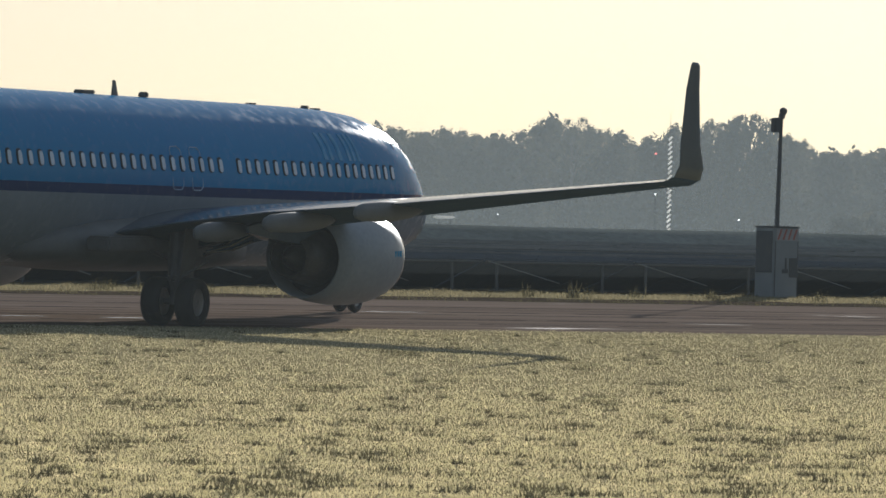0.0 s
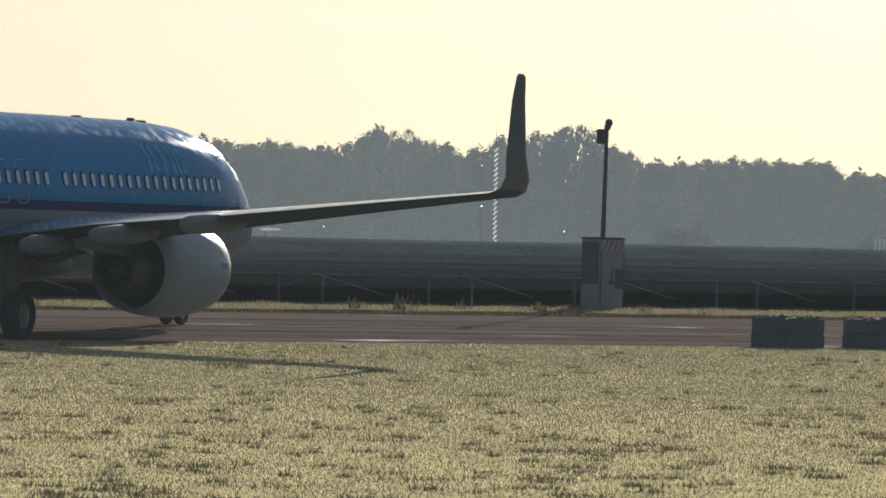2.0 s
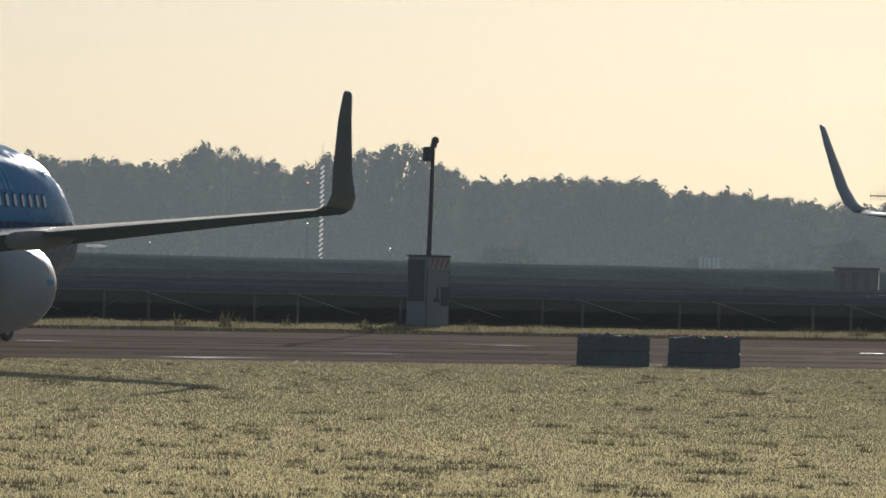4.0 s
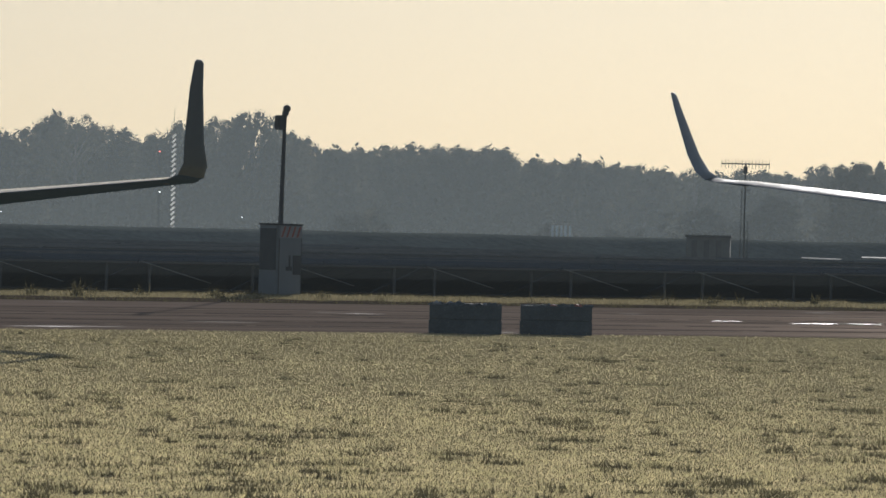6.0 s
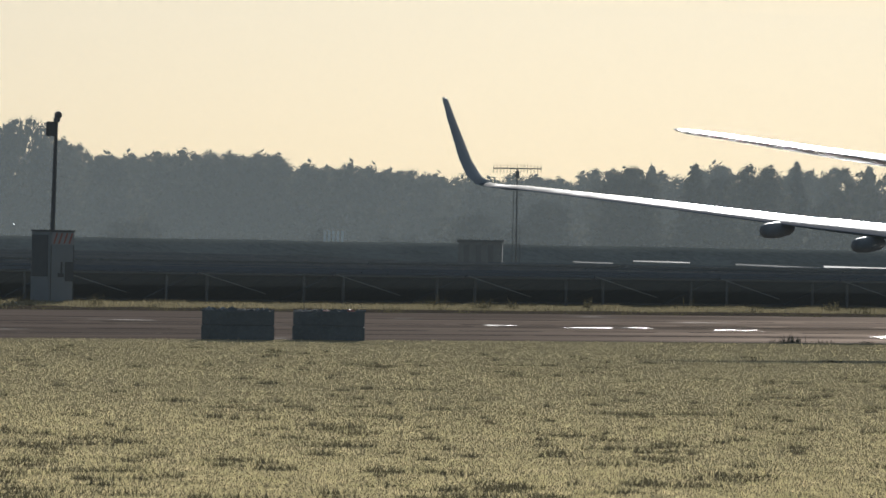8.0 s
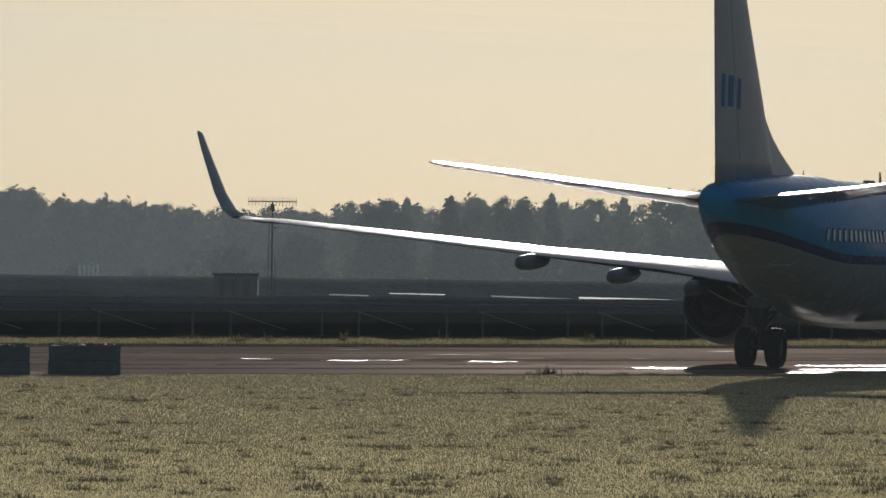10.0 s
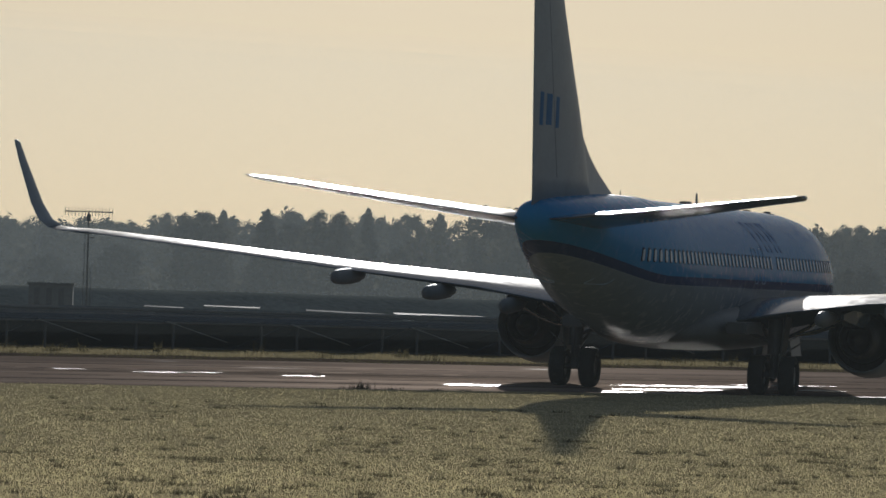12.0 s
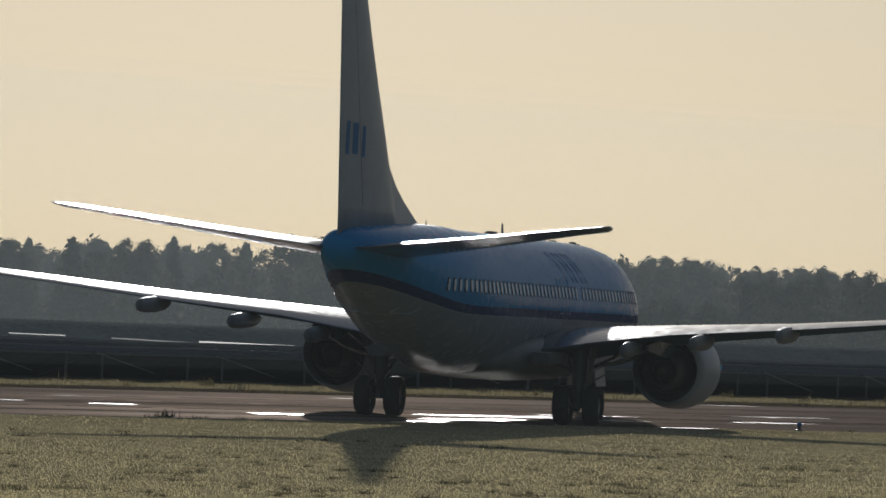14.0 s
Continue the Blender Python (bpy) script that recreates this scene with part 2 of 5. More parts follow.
M_TYRE = mat("tyre_rubber", (0.018, 0.018, 0.019), 0.75, vary=0.3, fine=25)
M_RIM = mat("wheel_rim", (0.2, 0.2, 0.2), 0.4, metal=0.6)
M_STRUT = mat("gear_grey", (0.09, 0.095, 0.1), 0.5, metal=0.2, vary=0.25)
M_RED = mat("red_paint", (0.3, 0.09, 0.07), 0.6, vary=0.25)
M_GROUND = mat("field_earth", (0.27, 0.23, 0.13), 1.0, vary=0.4, scale=0.5, fine=7.0, spec=0.0)
M_SOIL = mat("bare_soil", (0.085, 0.064, 0.046), 1.0, vary=0.4, scale=1.2, fine=9.0, bump=0.4, spec=0.0)
M_TARMAC = tarmac("tarmac")
M_GRASS = leafy("grass_blades", (0.25, 0.2, 0.105), (0.79, 0.655, 0.35), vary=0.65, scale=4.0, through_light=0.6, gloss=0.13, alt=(0.66, 0.7, 0.58), alt_scale=1.5)
M_VERGE = leafy("verge_grass", (0.185, 0.158, 0.09), (0.25, 0.212, 0.12), vary=0.45, scale=0.7, through_light=0.5)
M_WEED = leafy("dark_weed", (0.085, 0.072, 0.038), (0.1, 0.088, 0.046), vary=0.4, scale=2.0)
M_LEAF = leafy("woodland_leaves", (0.085, 0.086, 0.076), (0.062, 0.06, 0.046), vary=0.2, scale=0.05, through_light=0.45)
M_BARK = mat("bark", (0.1, 0.09, 0.075), 0.9, vary=0.3)
M_BACK = mat("panel_back_sheet", (0.046, 0.06, 0.084), 0.7, spec=0.2, vary=0.2, scale=0.6, fine=3)
M_BRACE = mat("dull_brace", (0.22, 0.22, 0.22), 0.6, vary=0.3, spec=0.3)
M_FRAME = mat("dull_frame", (0.1, 0.108, 0.118), 0.7, vary=0.35, scale=0.2, fine=2.0, spec=0.1)
M_GLASSY = mat("panel_glass", (0.06, 0.065, 0.07), 0.46, vary=0.2, scale=0.3)
M_WATER = mat("standing_water", (0.03, 0.028, 0.026), 0.27, vary=0.2, scale=2.0, fine=9.0, bump=0.08)


def ripple(m):
    """Wet edges and ripples: gloss that breaks up over the puddle."""
    nt = m.node_tree
    tc = nt.nodes.new("ShaderNodeTexCoord")
    mp = nt.nodes.new("ShaderNodeMapping")
    mp.inputs["Scale"].default_value = (0.9, 3.0, 1)
    nz = nt.nodes.new("ShaderNodeTexNoise")
    nz.inputs["Scale"].default_value = 1.4
    nz.inputs["Detail"].default_value = 6
    mr = nt.nodes.new("ShaderNodeMapRange")
    for k, val in (("From Min", 0.4), ("From Max", 0.62), ("To Min", 0.75), ("To Max", 0.24)):
        mr.inputs[k].default_value = val
    nt.links.new(tc.outputs["Object"], mp.inputs["Vector"])
    nt.links.new(mp.outputs[0], nz.inputs["Vector"])
    nt.links.new(nz.outputs["Fac"], mr.inputs["Value"])
    nt.links.new(mr.outputs["Result"], nt.nodes["Principled BSDF"].inputs["Roughness"])


ripple(M_WATER)
M_DIKE = mat("dike_grass", (0.135, 0.145, 0.13), 1.0, vary=0.35, scale=0.15, fine=2.0, spec=0.0)
M_SEAM = mat("tar_seam", (0.05, 0.042, 0.038), 1.0, vary=0.3, scale=0.5, fine=6.0, spec=0.0)
M_CONC = mat("dark_block", (0.07, 0.085, 0.095), 0.8, vary=0.35, scale=2.0, fine=25, bump=0.3)
M_SHED = mat("grey_cabinet", (0.2, 0.215, 0.225), 0.6, vary=0.15, scale=1.5)
M_HUT = mat("weathered_hut", (0.11, 0.118, 0.12), 0.8, vary=0.25)
M_SHED_DARK = mat("dark_cabinet_side", (0.06, 0.065, 0.07), 0.6, vary=0.2)
# lets the sun through, so backlit mast braces and the far shape stay bright
M_MASTW = leafy("white_translucent", (0.8, 0.8, 0.8), (0.95, 0.94, 0.92), vary=0.1, through_light=0.75)
M_POLE = mat("pole_dark", (0.05, 0.052, 0.055), 0.5)


# ---- mesh helpers ----
def part(name, bm, material, parent=None, label="", smooth=False):
    me = bpy.data.meshes.new(name)
    bm.normal_update()
    if smooth:
        for f in bm.faces:
            f.smooth = True
    bm.to_mesh(me)
    bm.free()
    me.materials.append(material)
    ob = new(name, me)
    if parent:
        ob.parent = parent
    if label:
        tagged(ob, label)
    return ob


def thing(name, m, label, category, group="", kind=""):
    ob = new(name)
    ob.matrix_world = m
    ob.empty_display_size = 0.2
    return tagged(ob, label, category, group, kind)


def box(bm, lo, hi, bevel=0.0, m=None):
    r = bmesh.ops.create_cube(bm, size=1.0)
    c, s = (Vector(lo) + Vector(hi)) / 2, Vector(hi) - Vector(lo)
    bmesh.ops.scale(bm, vec=s, verts=r["verts"])
    bmesh.ops.translate(bm, vec=c, verts=r["verts"])
    if bevel:
        es = list({e for v in r["verts"] for e in v.link_edges})
        vs = bmesh.ops.bevel(bm, geom=es, offset=bevel, segments=2, affect="EDGES")["verts"]
    else:
        vs = r["verts"]
    if m is not None:
        bmesh.ops.transform(bm, matrix=m, verts=[v for v in vs if v.is_valid])


def tube(bm, a, b, r1, r2=None, seg=10):
    a, b = Vector(a), Vector(b)
    d = b - a
    q = d.to_track_quat("Z", "Y").to_matrix().to_4x4()
    bmesh.ops.create_cone(bm, cap_ends=True, segments=seg, radius1=r1, radius2=r1 if r2 is None else r2, depth=d.length,
                          matrix=Matrix.Translation((a + b) / 2) @ q)


def loft(bm, rings, close=True, caps=True):
    vs = [[bm.verts.new(p) for p in ring] for ring in rings]
    n = len(vs[0])
    for r0, r1 in zip(vs, vs[1:]):
        for i in range(n if close else n - 1):
            j = (i + 1) % n
            bm.faces.new((r0[i], r0[j], r1[j], r1[i]))
    if caps:
        bm.faces.new(vs[0])
        bm.faces.new(list(reversed(vs[-1])))
    bmesh.ops.recalc_face_normals(bm, faces=bm.faces[:])
    return vs


def revolve(bm, profile, centre, seg=40, axis="X"):
    """profile: (along, radius); turned about the x axis (or y) through the centre."""
    c = Vector(centre)
    rings = []
    for x, r in profile:
        ring = []
        for i in range(seg):
            a = 2 * math.pi * i / seg
            o = (x, r * math.cos(a), r * math.sin(a)) if axis == "X" else (r * math.cos(a), x, r * math.sin(a))
            ring.append(c + Vector(o))
        rings.append(ring)
    loft(bm, rings, caps=False)


# ---- ground, taxiway ----
def build_ground():
    cuts = [-3000, -400, -140, -60, -20, NEAR_EDGE - 0.05, NEAR_EDGE, FAR_EDGE, FAR_EDGE + 0.3, VERGE_END, VERGE_END + 3, 200, 600, 4500]
    us = [-3000, -600, -200, -60, 0, 60, 120, 200, 400, 900, 4000]

    def z(v):
        if v <= NEAR_EDGE - 0.05:
            return -0.03
        if v <= FAR_EDGE:
            return SLOPE * v - 0.06
        if v <= VERGE_END:
            return SLOPE * v - 0.02
        return 0.40
    bm = bmesh.new()
    grid = [[bm.verts.new(plan(u, v, z(v))) for v in cuts] for u in us]
    for a, b in zip(grid, grid[1:]):
        for i in range(len(cuts) - 1):
            bm.faces.new((a[i], b[i], b[i + 1], a[i + 1]))
    bmesh.ops.recalc_face_normals(bm, faces=bm.faces[:])
    tagged(part("ground", bm, M_GROUND), "flat airfield ground of dry autumn grass and earth", "ground", kind="structure")
    # taxiway slab, in its own axes so that the wet streaks follow it
    bm = bmesh.new()
    box(bm, (-700, NEAR_EDGE, -0.3), (900, FAR_EDGE, 0.0))
    road = part("taxiway", bm, M_TARMAC)
    x = Vector((U.x, U.y, 0))
    y = Vector((N.x, N.y, SLOPE)).normalized()
    zz = x.cross(y)
    mm = Matrix((x, y, zz)).transposed().to_4x4()
    road.matrix_world = Matrix.Translation(plan(0, 0, 0)) @ mm
    for v, w in ((1.2, 0.22), (4.4, 0.3), (7.9, 0.2), (9.6, 0.28), (13.4, 0.22)):
        bm = bmesh.new()
        for i in range(60):
            a, b = -60 + 4 * i, -60 + 4 * i + random.uniform(2.6, 4.0)
            d = random.uniform(-0.04, 0.04)
            vs = [bm.verts.new((x0, v + d + yy, 0.003)) for x0, yy in ((a, -w / 2), (b, -w / 2 * random.uniform(0.6, 1.1)), (b, w / 2 * random.uniform(0.6, 1.1)), (a, w / 2))]
            bm.faces.new(vs)
        seam = part("tar_seam", bm, M_SEAM, road)
        tagged(seam, "dark tar-sealed joint", kind="stuff")
    tagged(road, "brown-grey asphalt taxiway with wet streaks", "taxiway", kind="structure")
    return road


road = build_ground()


def field(name, spots, height, width, material, label, lean=0.35, kind="stuff", seed=1):
    """Blades as single tapered triangles on given spots: (x, y, z, factor)."""
    rng = np.random.default_rng(seed)
    n = len(spots)
    ang = rng.uniform(0, 2 * np.pi, n)
    hh = height * spots[:, 3] * rng.uniform(0.5, 1.3, n)
    ww = width * rng.uniform(0.6, 1.4, n)
    side = np.stack([np.cos(ang), np.sin(ang), np.zeros(n)], 1) * ww[:, None] / 2
    la = rng.uniform(0, 2 * np.pi, n)
    tip = np.stack([np.cos(la) * hh * lean * rng.uniform(0, 2, n), np.sin(la) * hh * lean * rng.uniform(0, 2, n), hh], 1)
    base = spots[:, :3]
    co = np.stack([base - side, base + side, base + tip], 1).reshape(-1, 3)
    me = bpy.data.meshes.new(name)
    me.vertices.add(3 * n)
    me.vertices.foreach_set("co", co.astype(np.float32).ravel())
    me.loops.add(3 * n)
    me.loops.foreach_set("vertex_index", np.arange(3 * n, dtype=np.int32))
    me.polygons.add(n)
    me.polygons.foreach_set("loop_start", np.arange(0, 3 * n, 3, dtype=np.int32))
    me.update()
    me.validate()
    me.materials.append(material)
    return tagged(new(name, me), label, "grass", kind=kind)


def bumps(x, y, seed, cells, lo, hi):
    """A smooth random field over the plan, from a few dozen waves."""
    rng = np.random.default_rng(seed)
    s = np.zeros_like(x)
    for _ in range(cells):
        k = rng.uniform(lo, hi)
        a = rng.uniform(0, 2 * np.pi)
        s += np.sin(k * (x * np.cos(a) + y * np.sin(a)) + rng.uniform(0, 6.28))
    return s / math.sqrt(cells)


def build_grass():
    rng = np.random.default_rng(5)
    n = 680000
    # denser near the camera, over the field in front of the taxiway
    r = 1 / rng.uniform(1 / 185.0, 1 / 52.0, n)
    az = np.radians(rng.uniform(-4.8, 17.2, n))
    x, y = r * np.sin(az), r * np.cos(az)
    v = (x - ORIGIN.x) * N.x + (y - ORIGIN.y) * N.y
    ragged = NEAR_EDGE + 0.25 * bumps(x, y, 8, 12, 0.8, 4.0)
    keep = v < ragged
    x, y = x[keep], y[keep]
    tuft = bumps(x, y, 3, 40, 2.0, 9.0)
    broad = bumps(x, y, 4, 16, 0.1, 0.5)
    f = np.clip(0.66 + 0.07 * broad + 0.13 * np.clip(tuft - 0.5, 0, 2) + 0.04 * tuft, 0.3, 1.6)
    spots = np.stack([x, y, np.full_like(x, -0.03), f], 1)
    field("grass_field", spots, 0.043, 0.0098, M_GRASS, "dewy pale green airfield grass, backlit", seed=6)
    # scattered coarse tufts, darker
    pts = []
    for _ in range(900):
        rr, aa = 1 / rng.uniform(1 / 145.0, 1 / 54.0), radians(rng.uniform(-4.5, 17))
        cx, cy = rr * math.sin(aa), rr * math.cos(aa)
        if (cx - ORIGIN.x) * N.x + (cy - ORIGIN.y) * N.y > NEAR_EDGE - 0.5:
            continue
        w = rng.uniform(0.025, 0.075) if rng.random() < 0.88 else rng.uniform(0.1, 0.17)
        k = int(500 * w * rng.uniform(0.7, 1.4)) + 14
        pts.append(np.stack([rng.normal(cx, 2.0 * w, k), rng.normal(cy, w, k), np.full(k, -0.03), rng.uniform(0.4, 1.4, k)], 1))
    field("weed_tufts", np.concatenate(pts), 0.07, 0.024, M_WEED, "dark coarse weed tufts scattered in the grass", lean=0.6, seed=9)
    # verge beyond the taxiway
    n = 150000
    u = rng.uniform(-30, 150, n)
    v = rng.uniform(FAR_EDGE + 2.2, VERGE_END + 7.0, n)
    x, y = ORIGIN.x + u * U.x + v * N.x, ORIGIN.y + u * U.y + v * N.y
    f = np.clip(1 + 0.45 * bumps(x, y, 13, 20, 0.5, 3.5), 0.3, 2.4)
    field("verge_strip", np.stack([x, y, np.where(v < VERGE_END, SLOPE * v - 0.02, 0.4 + 0.05 * np.clip(1 - (v - VERGE_END) / 3, 0, 1)), f], 1), 0.07, 0.022, M_VERGE, "rough sunlit grass verge along the taxiway", seed=14)
    pts = []
    for _ in range(90):
        uu, vv = rng.uniform(-25, 140), rng.uniform(FAR_EDGE + 0.5, VERGE_END)
        c = plan(uu, vv)
        k = int(rng.integers(12, 50))
        w = rng.uniform(0.06, 0.22)
        pts.append(np.stack([rng.normal(c.x, w, k), rng.normal(c.y, w, k), np.full(k, SLOPE * vv - 0.02), rng.uniform(0.4, 1.6, k)], 1))
    for _ in range(1500):
        uu, vv = rng.uniform(-25, 140), FAR_EDGE + abs(rng.normal(0.6, 1.1))
        c = plan(uu, vv)
        k = int(rng.integers(14, 44))
        pts.append(np.stack([rng.normal(c.x, 0.25, k), rng.normal(c.y, 0.12, k), np.full(k, SLOPE * vv - 0.02), rng.uniform(0.15, 0.55, k)], 1))
    for uu, vv, k, f in ((41.2, NEAR_EDGE + 0.1, 130, 1.2), (40.6, NEAR_EDGE, 60, 0.7), (42.2, NEAR_EDGE, 50, 0.6), (43.6, NEAR_EDGE - 0.1, 40, 0.45), (44.6, NEAR_EDGE - 0.1, 34, 0.4), (66.9, NEAR_EDGE - 0.3, 40, 0.7), (28.6, FAR_EDGE + 4, 60, 2.2)):
        c = plan(uu, vv)
        pts.append(np.stack([rng.normal(c.x, 0.13, k), rng.normal(c.y, 0.1, k), np.full(k, ground_z(vv) - 0.02), rng.uniform(0.3, 1.0, k) * f], 1))
    field("verge_weeds", np.concatenate(pts), 0.24, 0.03, M_WEED, "dry weed stalks standing on the verge", lean=0.35, seed=15)


build_grass()


def build_shoulder():
    """Bare dark soil between the asphalt's far edge and the verge grass."""
    rng = random.Random(31)
    bm = bmesh.new()
    prev = None
    for i in range(241):
        u = -80 + i
        w = 2.6 + 0.5 * math.sin(0.31 * u) + 0.4 * math.sin(0.83 * u + 1) + rng.uniform(-0.3, 0.3)
        ring = [bm.verts.new(plan(u, v, SLOPE * v + z)) for v, z in ((FAR_EDGE - 0.1 + rng.uniform(0, 0.12), 0.0), (FAR_EDGE + 0.6, 0.03 + rng.uniform(0, 0.03)), (FAR_EDGE + 1.5, 0.03 + rng.uniform(0, 0.04)), (FAR_EDGE + w, -0.025))]
        if prev:
            for k in range(3):
                bm.faces.new((prev[k], ring[k], ring[k + 1], prev[k + 1]))
        prev = ring
    bmesh.ops.recalc_face_normals(bm, faces=bm.faces[:])
    tagged(part("soil_shoulder", bm, M_SOIL), "strip of bare dark soil along the asphalt edge", "soil", kind="structure")


build_shoulder()


# ---- standing water on the taxiway ----
def build_puddles():
    rng = random.Random(8)
    for u, v, lu, lv in PUDDLES:
        lu, lv = 0.85 * lu, (0.65 if v < 5 else 0.4) * lv
        bm = bmesh.new()
        blobs = [(0.0, 0.0, 1.0, 1.0)] + [(rng.uniform(-0.75, 0.75), rng.choice((-1, 1)) * rng.uniform(0.75, 1.15), rng.uniform(0.12, 0.4), rng.uniform(0.1, 0.25)) for _ in range(5)]
        for bx, by, bw, bh in blobs:
            n = 72
            ph = [rng.uniform(0, 6.28) for _ in range(6)]
            vs = []
            for i in range(n):
                a = 2 * math.pi * i / n
                r = 1 + 0.17 * math.sin(2 * a + ph[0]) + 0.16 * math.sin(3 * a + ph[1]) + 0.15 * math.sin(5 * a + ph[2]) + 0.13 * math.sin(8 * a + ph[3]) + 0.1 * math.sin(13 * a + ph[4]) + 0.08 * math.sin(21 * a + ph[5]) + rng.uniform(-0.08, 0.08)
                vs.append(bm.verts.new((lu / 2 * (bx + bw * r * math.cos(a)), lv / 2 * (by + bh * r * math.sin(a)), 0.004)))
            bm.faces.new(vs)
        ob = part("puddle", bm, M_WATER)
        ob.matrix_world = road.matrix_world @ pose(u, v, 0)
        tagged(ob, "shallow puddle of standing water on the asphalt", "puddle", "puddles on the taxiway")


PUDDLES = ((49.6, 1.7, 2.6, 1.1), (51.9, -1.6, 3.6, 1.2), (55.3, 0.3, 3.2, 1.4), (60.0, 3.6, 6.0, 1.3), (65.2, 5.6, 5.0, 1.0), (61.2, -2.6, 3.0, 0.7), (40.9, 9.0, 1.1, 0.5), (43.1, 7.6, 1.9, 0.7),
           (45.0, 7.9, 1.3, 0.4), (47.5, 6.7, 1.7, 0.5), (14.3, 9.3, 2.4, 0.7), (0.3, 2.8, 1.8, 0.5), (3.0, 2.5, 1.7, 0.6), (70.5, 3.0, 4.0, 0.7), (57.5, -1.9, 2.2, 0.6), (53.6, -2.3, 2.6, 0.8), (57.6, 1.0, 3.2, 1.0), (62.6, 1.9, 3.6, 1.0))
build_puddles()


# ---- the airliners ----
GEAR_S = 19.6


def B(s, right, z):
    """Body place: metres aft of the nose, to the right, above the ground; the body sits slightly nose down."""
    x = GEAR_S - s
    return Vector((x, -right, z - 0.0115 * x))


FUSELAGE = ((0.0, 2.72, 2.62, 0.05), (0.18, 3.02, 2.38, 0.33), (0.5, 3.25, 2.15, 0.52), (1.1, 3.58, 1.88, 0.81), (1.9, 4.13, 1.68, 1.08), (2.6, 4.58, 1.56, 1.27),
            (3.6, 4.95, 1.46, 1.5), (5.0, 5.16, 1.38, 1.7), (6.6, 5.24, 1.33, 1.82), (8.2, 5.26, 1.32, 1.88), (12.0, 5.27, 1.31, 1.88), (18.0, 5.27, 1.31, 1.88), (24.5, 5.28, 1.33, 1.88),
            (27.0, 5.33, 1.5, 1.86), (29.5, 5.31, 1.9, 1.78), (32.0, 5.25, 2.5, 1.55), (34.0, 5.2, 3.05, 1.25), (36.0, 5.1, 3.62, 0.88), (37.3, 4.98, 4.0, 0.58), (38.0, 4.82, 4.25, 0.3))


def fuselage_at(s):
    for a, b in zip(FUSELAGE, FUSELAGE[1:]):
        if s <= b[0]:
            t = (s - a[0]) / (b[0] - a[0])
            return [a[i] + (b[i] - a[i]) * t for i in (1, 2, 3)]
    return FUSELAGE[-1][1:]


def skin(s, z, side=1, proud=0.0):
    """A place on the fuselage's side skin at height z, and its outward direction."""
    top, bot, w = fuselage_at(s)
    c, hh = (top + bot) / 2, (top - bot) / 2
    t = max(-0.98, min(0.98, (z - c) / hh))
    y = w * math.sqrt(1 - t * t)
    n = Vector((0, y / (w * w), (z - c) / (hh * hh))).normalized()
    return B(s, side * (y + proud * n.y), z + proud * n.z)


def skin_patch(bm, outline, side, proud=0.012):
    """A thin plate that follows the skin; outline: list of (s, z)."""
    top = [bm.verts.new(skin(s, z, side, proud)) for s, z in outline]
    low = [bm.verts.new(skin(s, z, side, -0.01)) for s, z in outline]
    bm.faces.new(top)
    n = len(outline)
    for i in range(n):
        bm.faces.new((top[i], top[(i + 1) % n], low[(i + 1) % n], low[i]))
    bmesh.ops.recalc_face_normals(bm, faces=bm.faces[:])


def rounded(s, z, w, h, r, seg=4):
    pts = []
    for cx, cz, a0 in ((w / 2 - r, h / 2 - r, 0), (-w / 2 + r, h / 2 - r, 90), (-w / 2 + r, -h / 2 + r, 180), (w / 2 - r, -h / 2 + r, 270)):
        for i in range(seg):
            a = radians(a0 + 90 * i / (seg - 1))
            pts.append((s + cx + r * math.cos(a), z + cz + r * math.sin(a)))
    return pts


def foil(le, chord, thick, up, n=12, camber=0.02, droop=0.0):
    """An aerofoil ring that starts at its trailing edge; le: leading edge, up: the way of its upper side."""
    pts = []
    for side in (1, -1):
        for i in range(n):
            c = 0.5 * (1 + math.cos(math.pi * i / n)) if side == 1 else 0.5 * (1 - math.cos(math.pi * i / n))
            t = 5 * thick * (0.2969 * math.sqrt(c) - 0.126 * c - 0.3516 * c * c + 0.2843 * c ** 3 - 0.1015 * c ** 4) + 0.0015
            h = side * t + camber * 4 * c * (1 - c)
            pts.append(le + Vector((-c * chord, 0, c * chord * droop)) + up * (h * chord))
    return pts


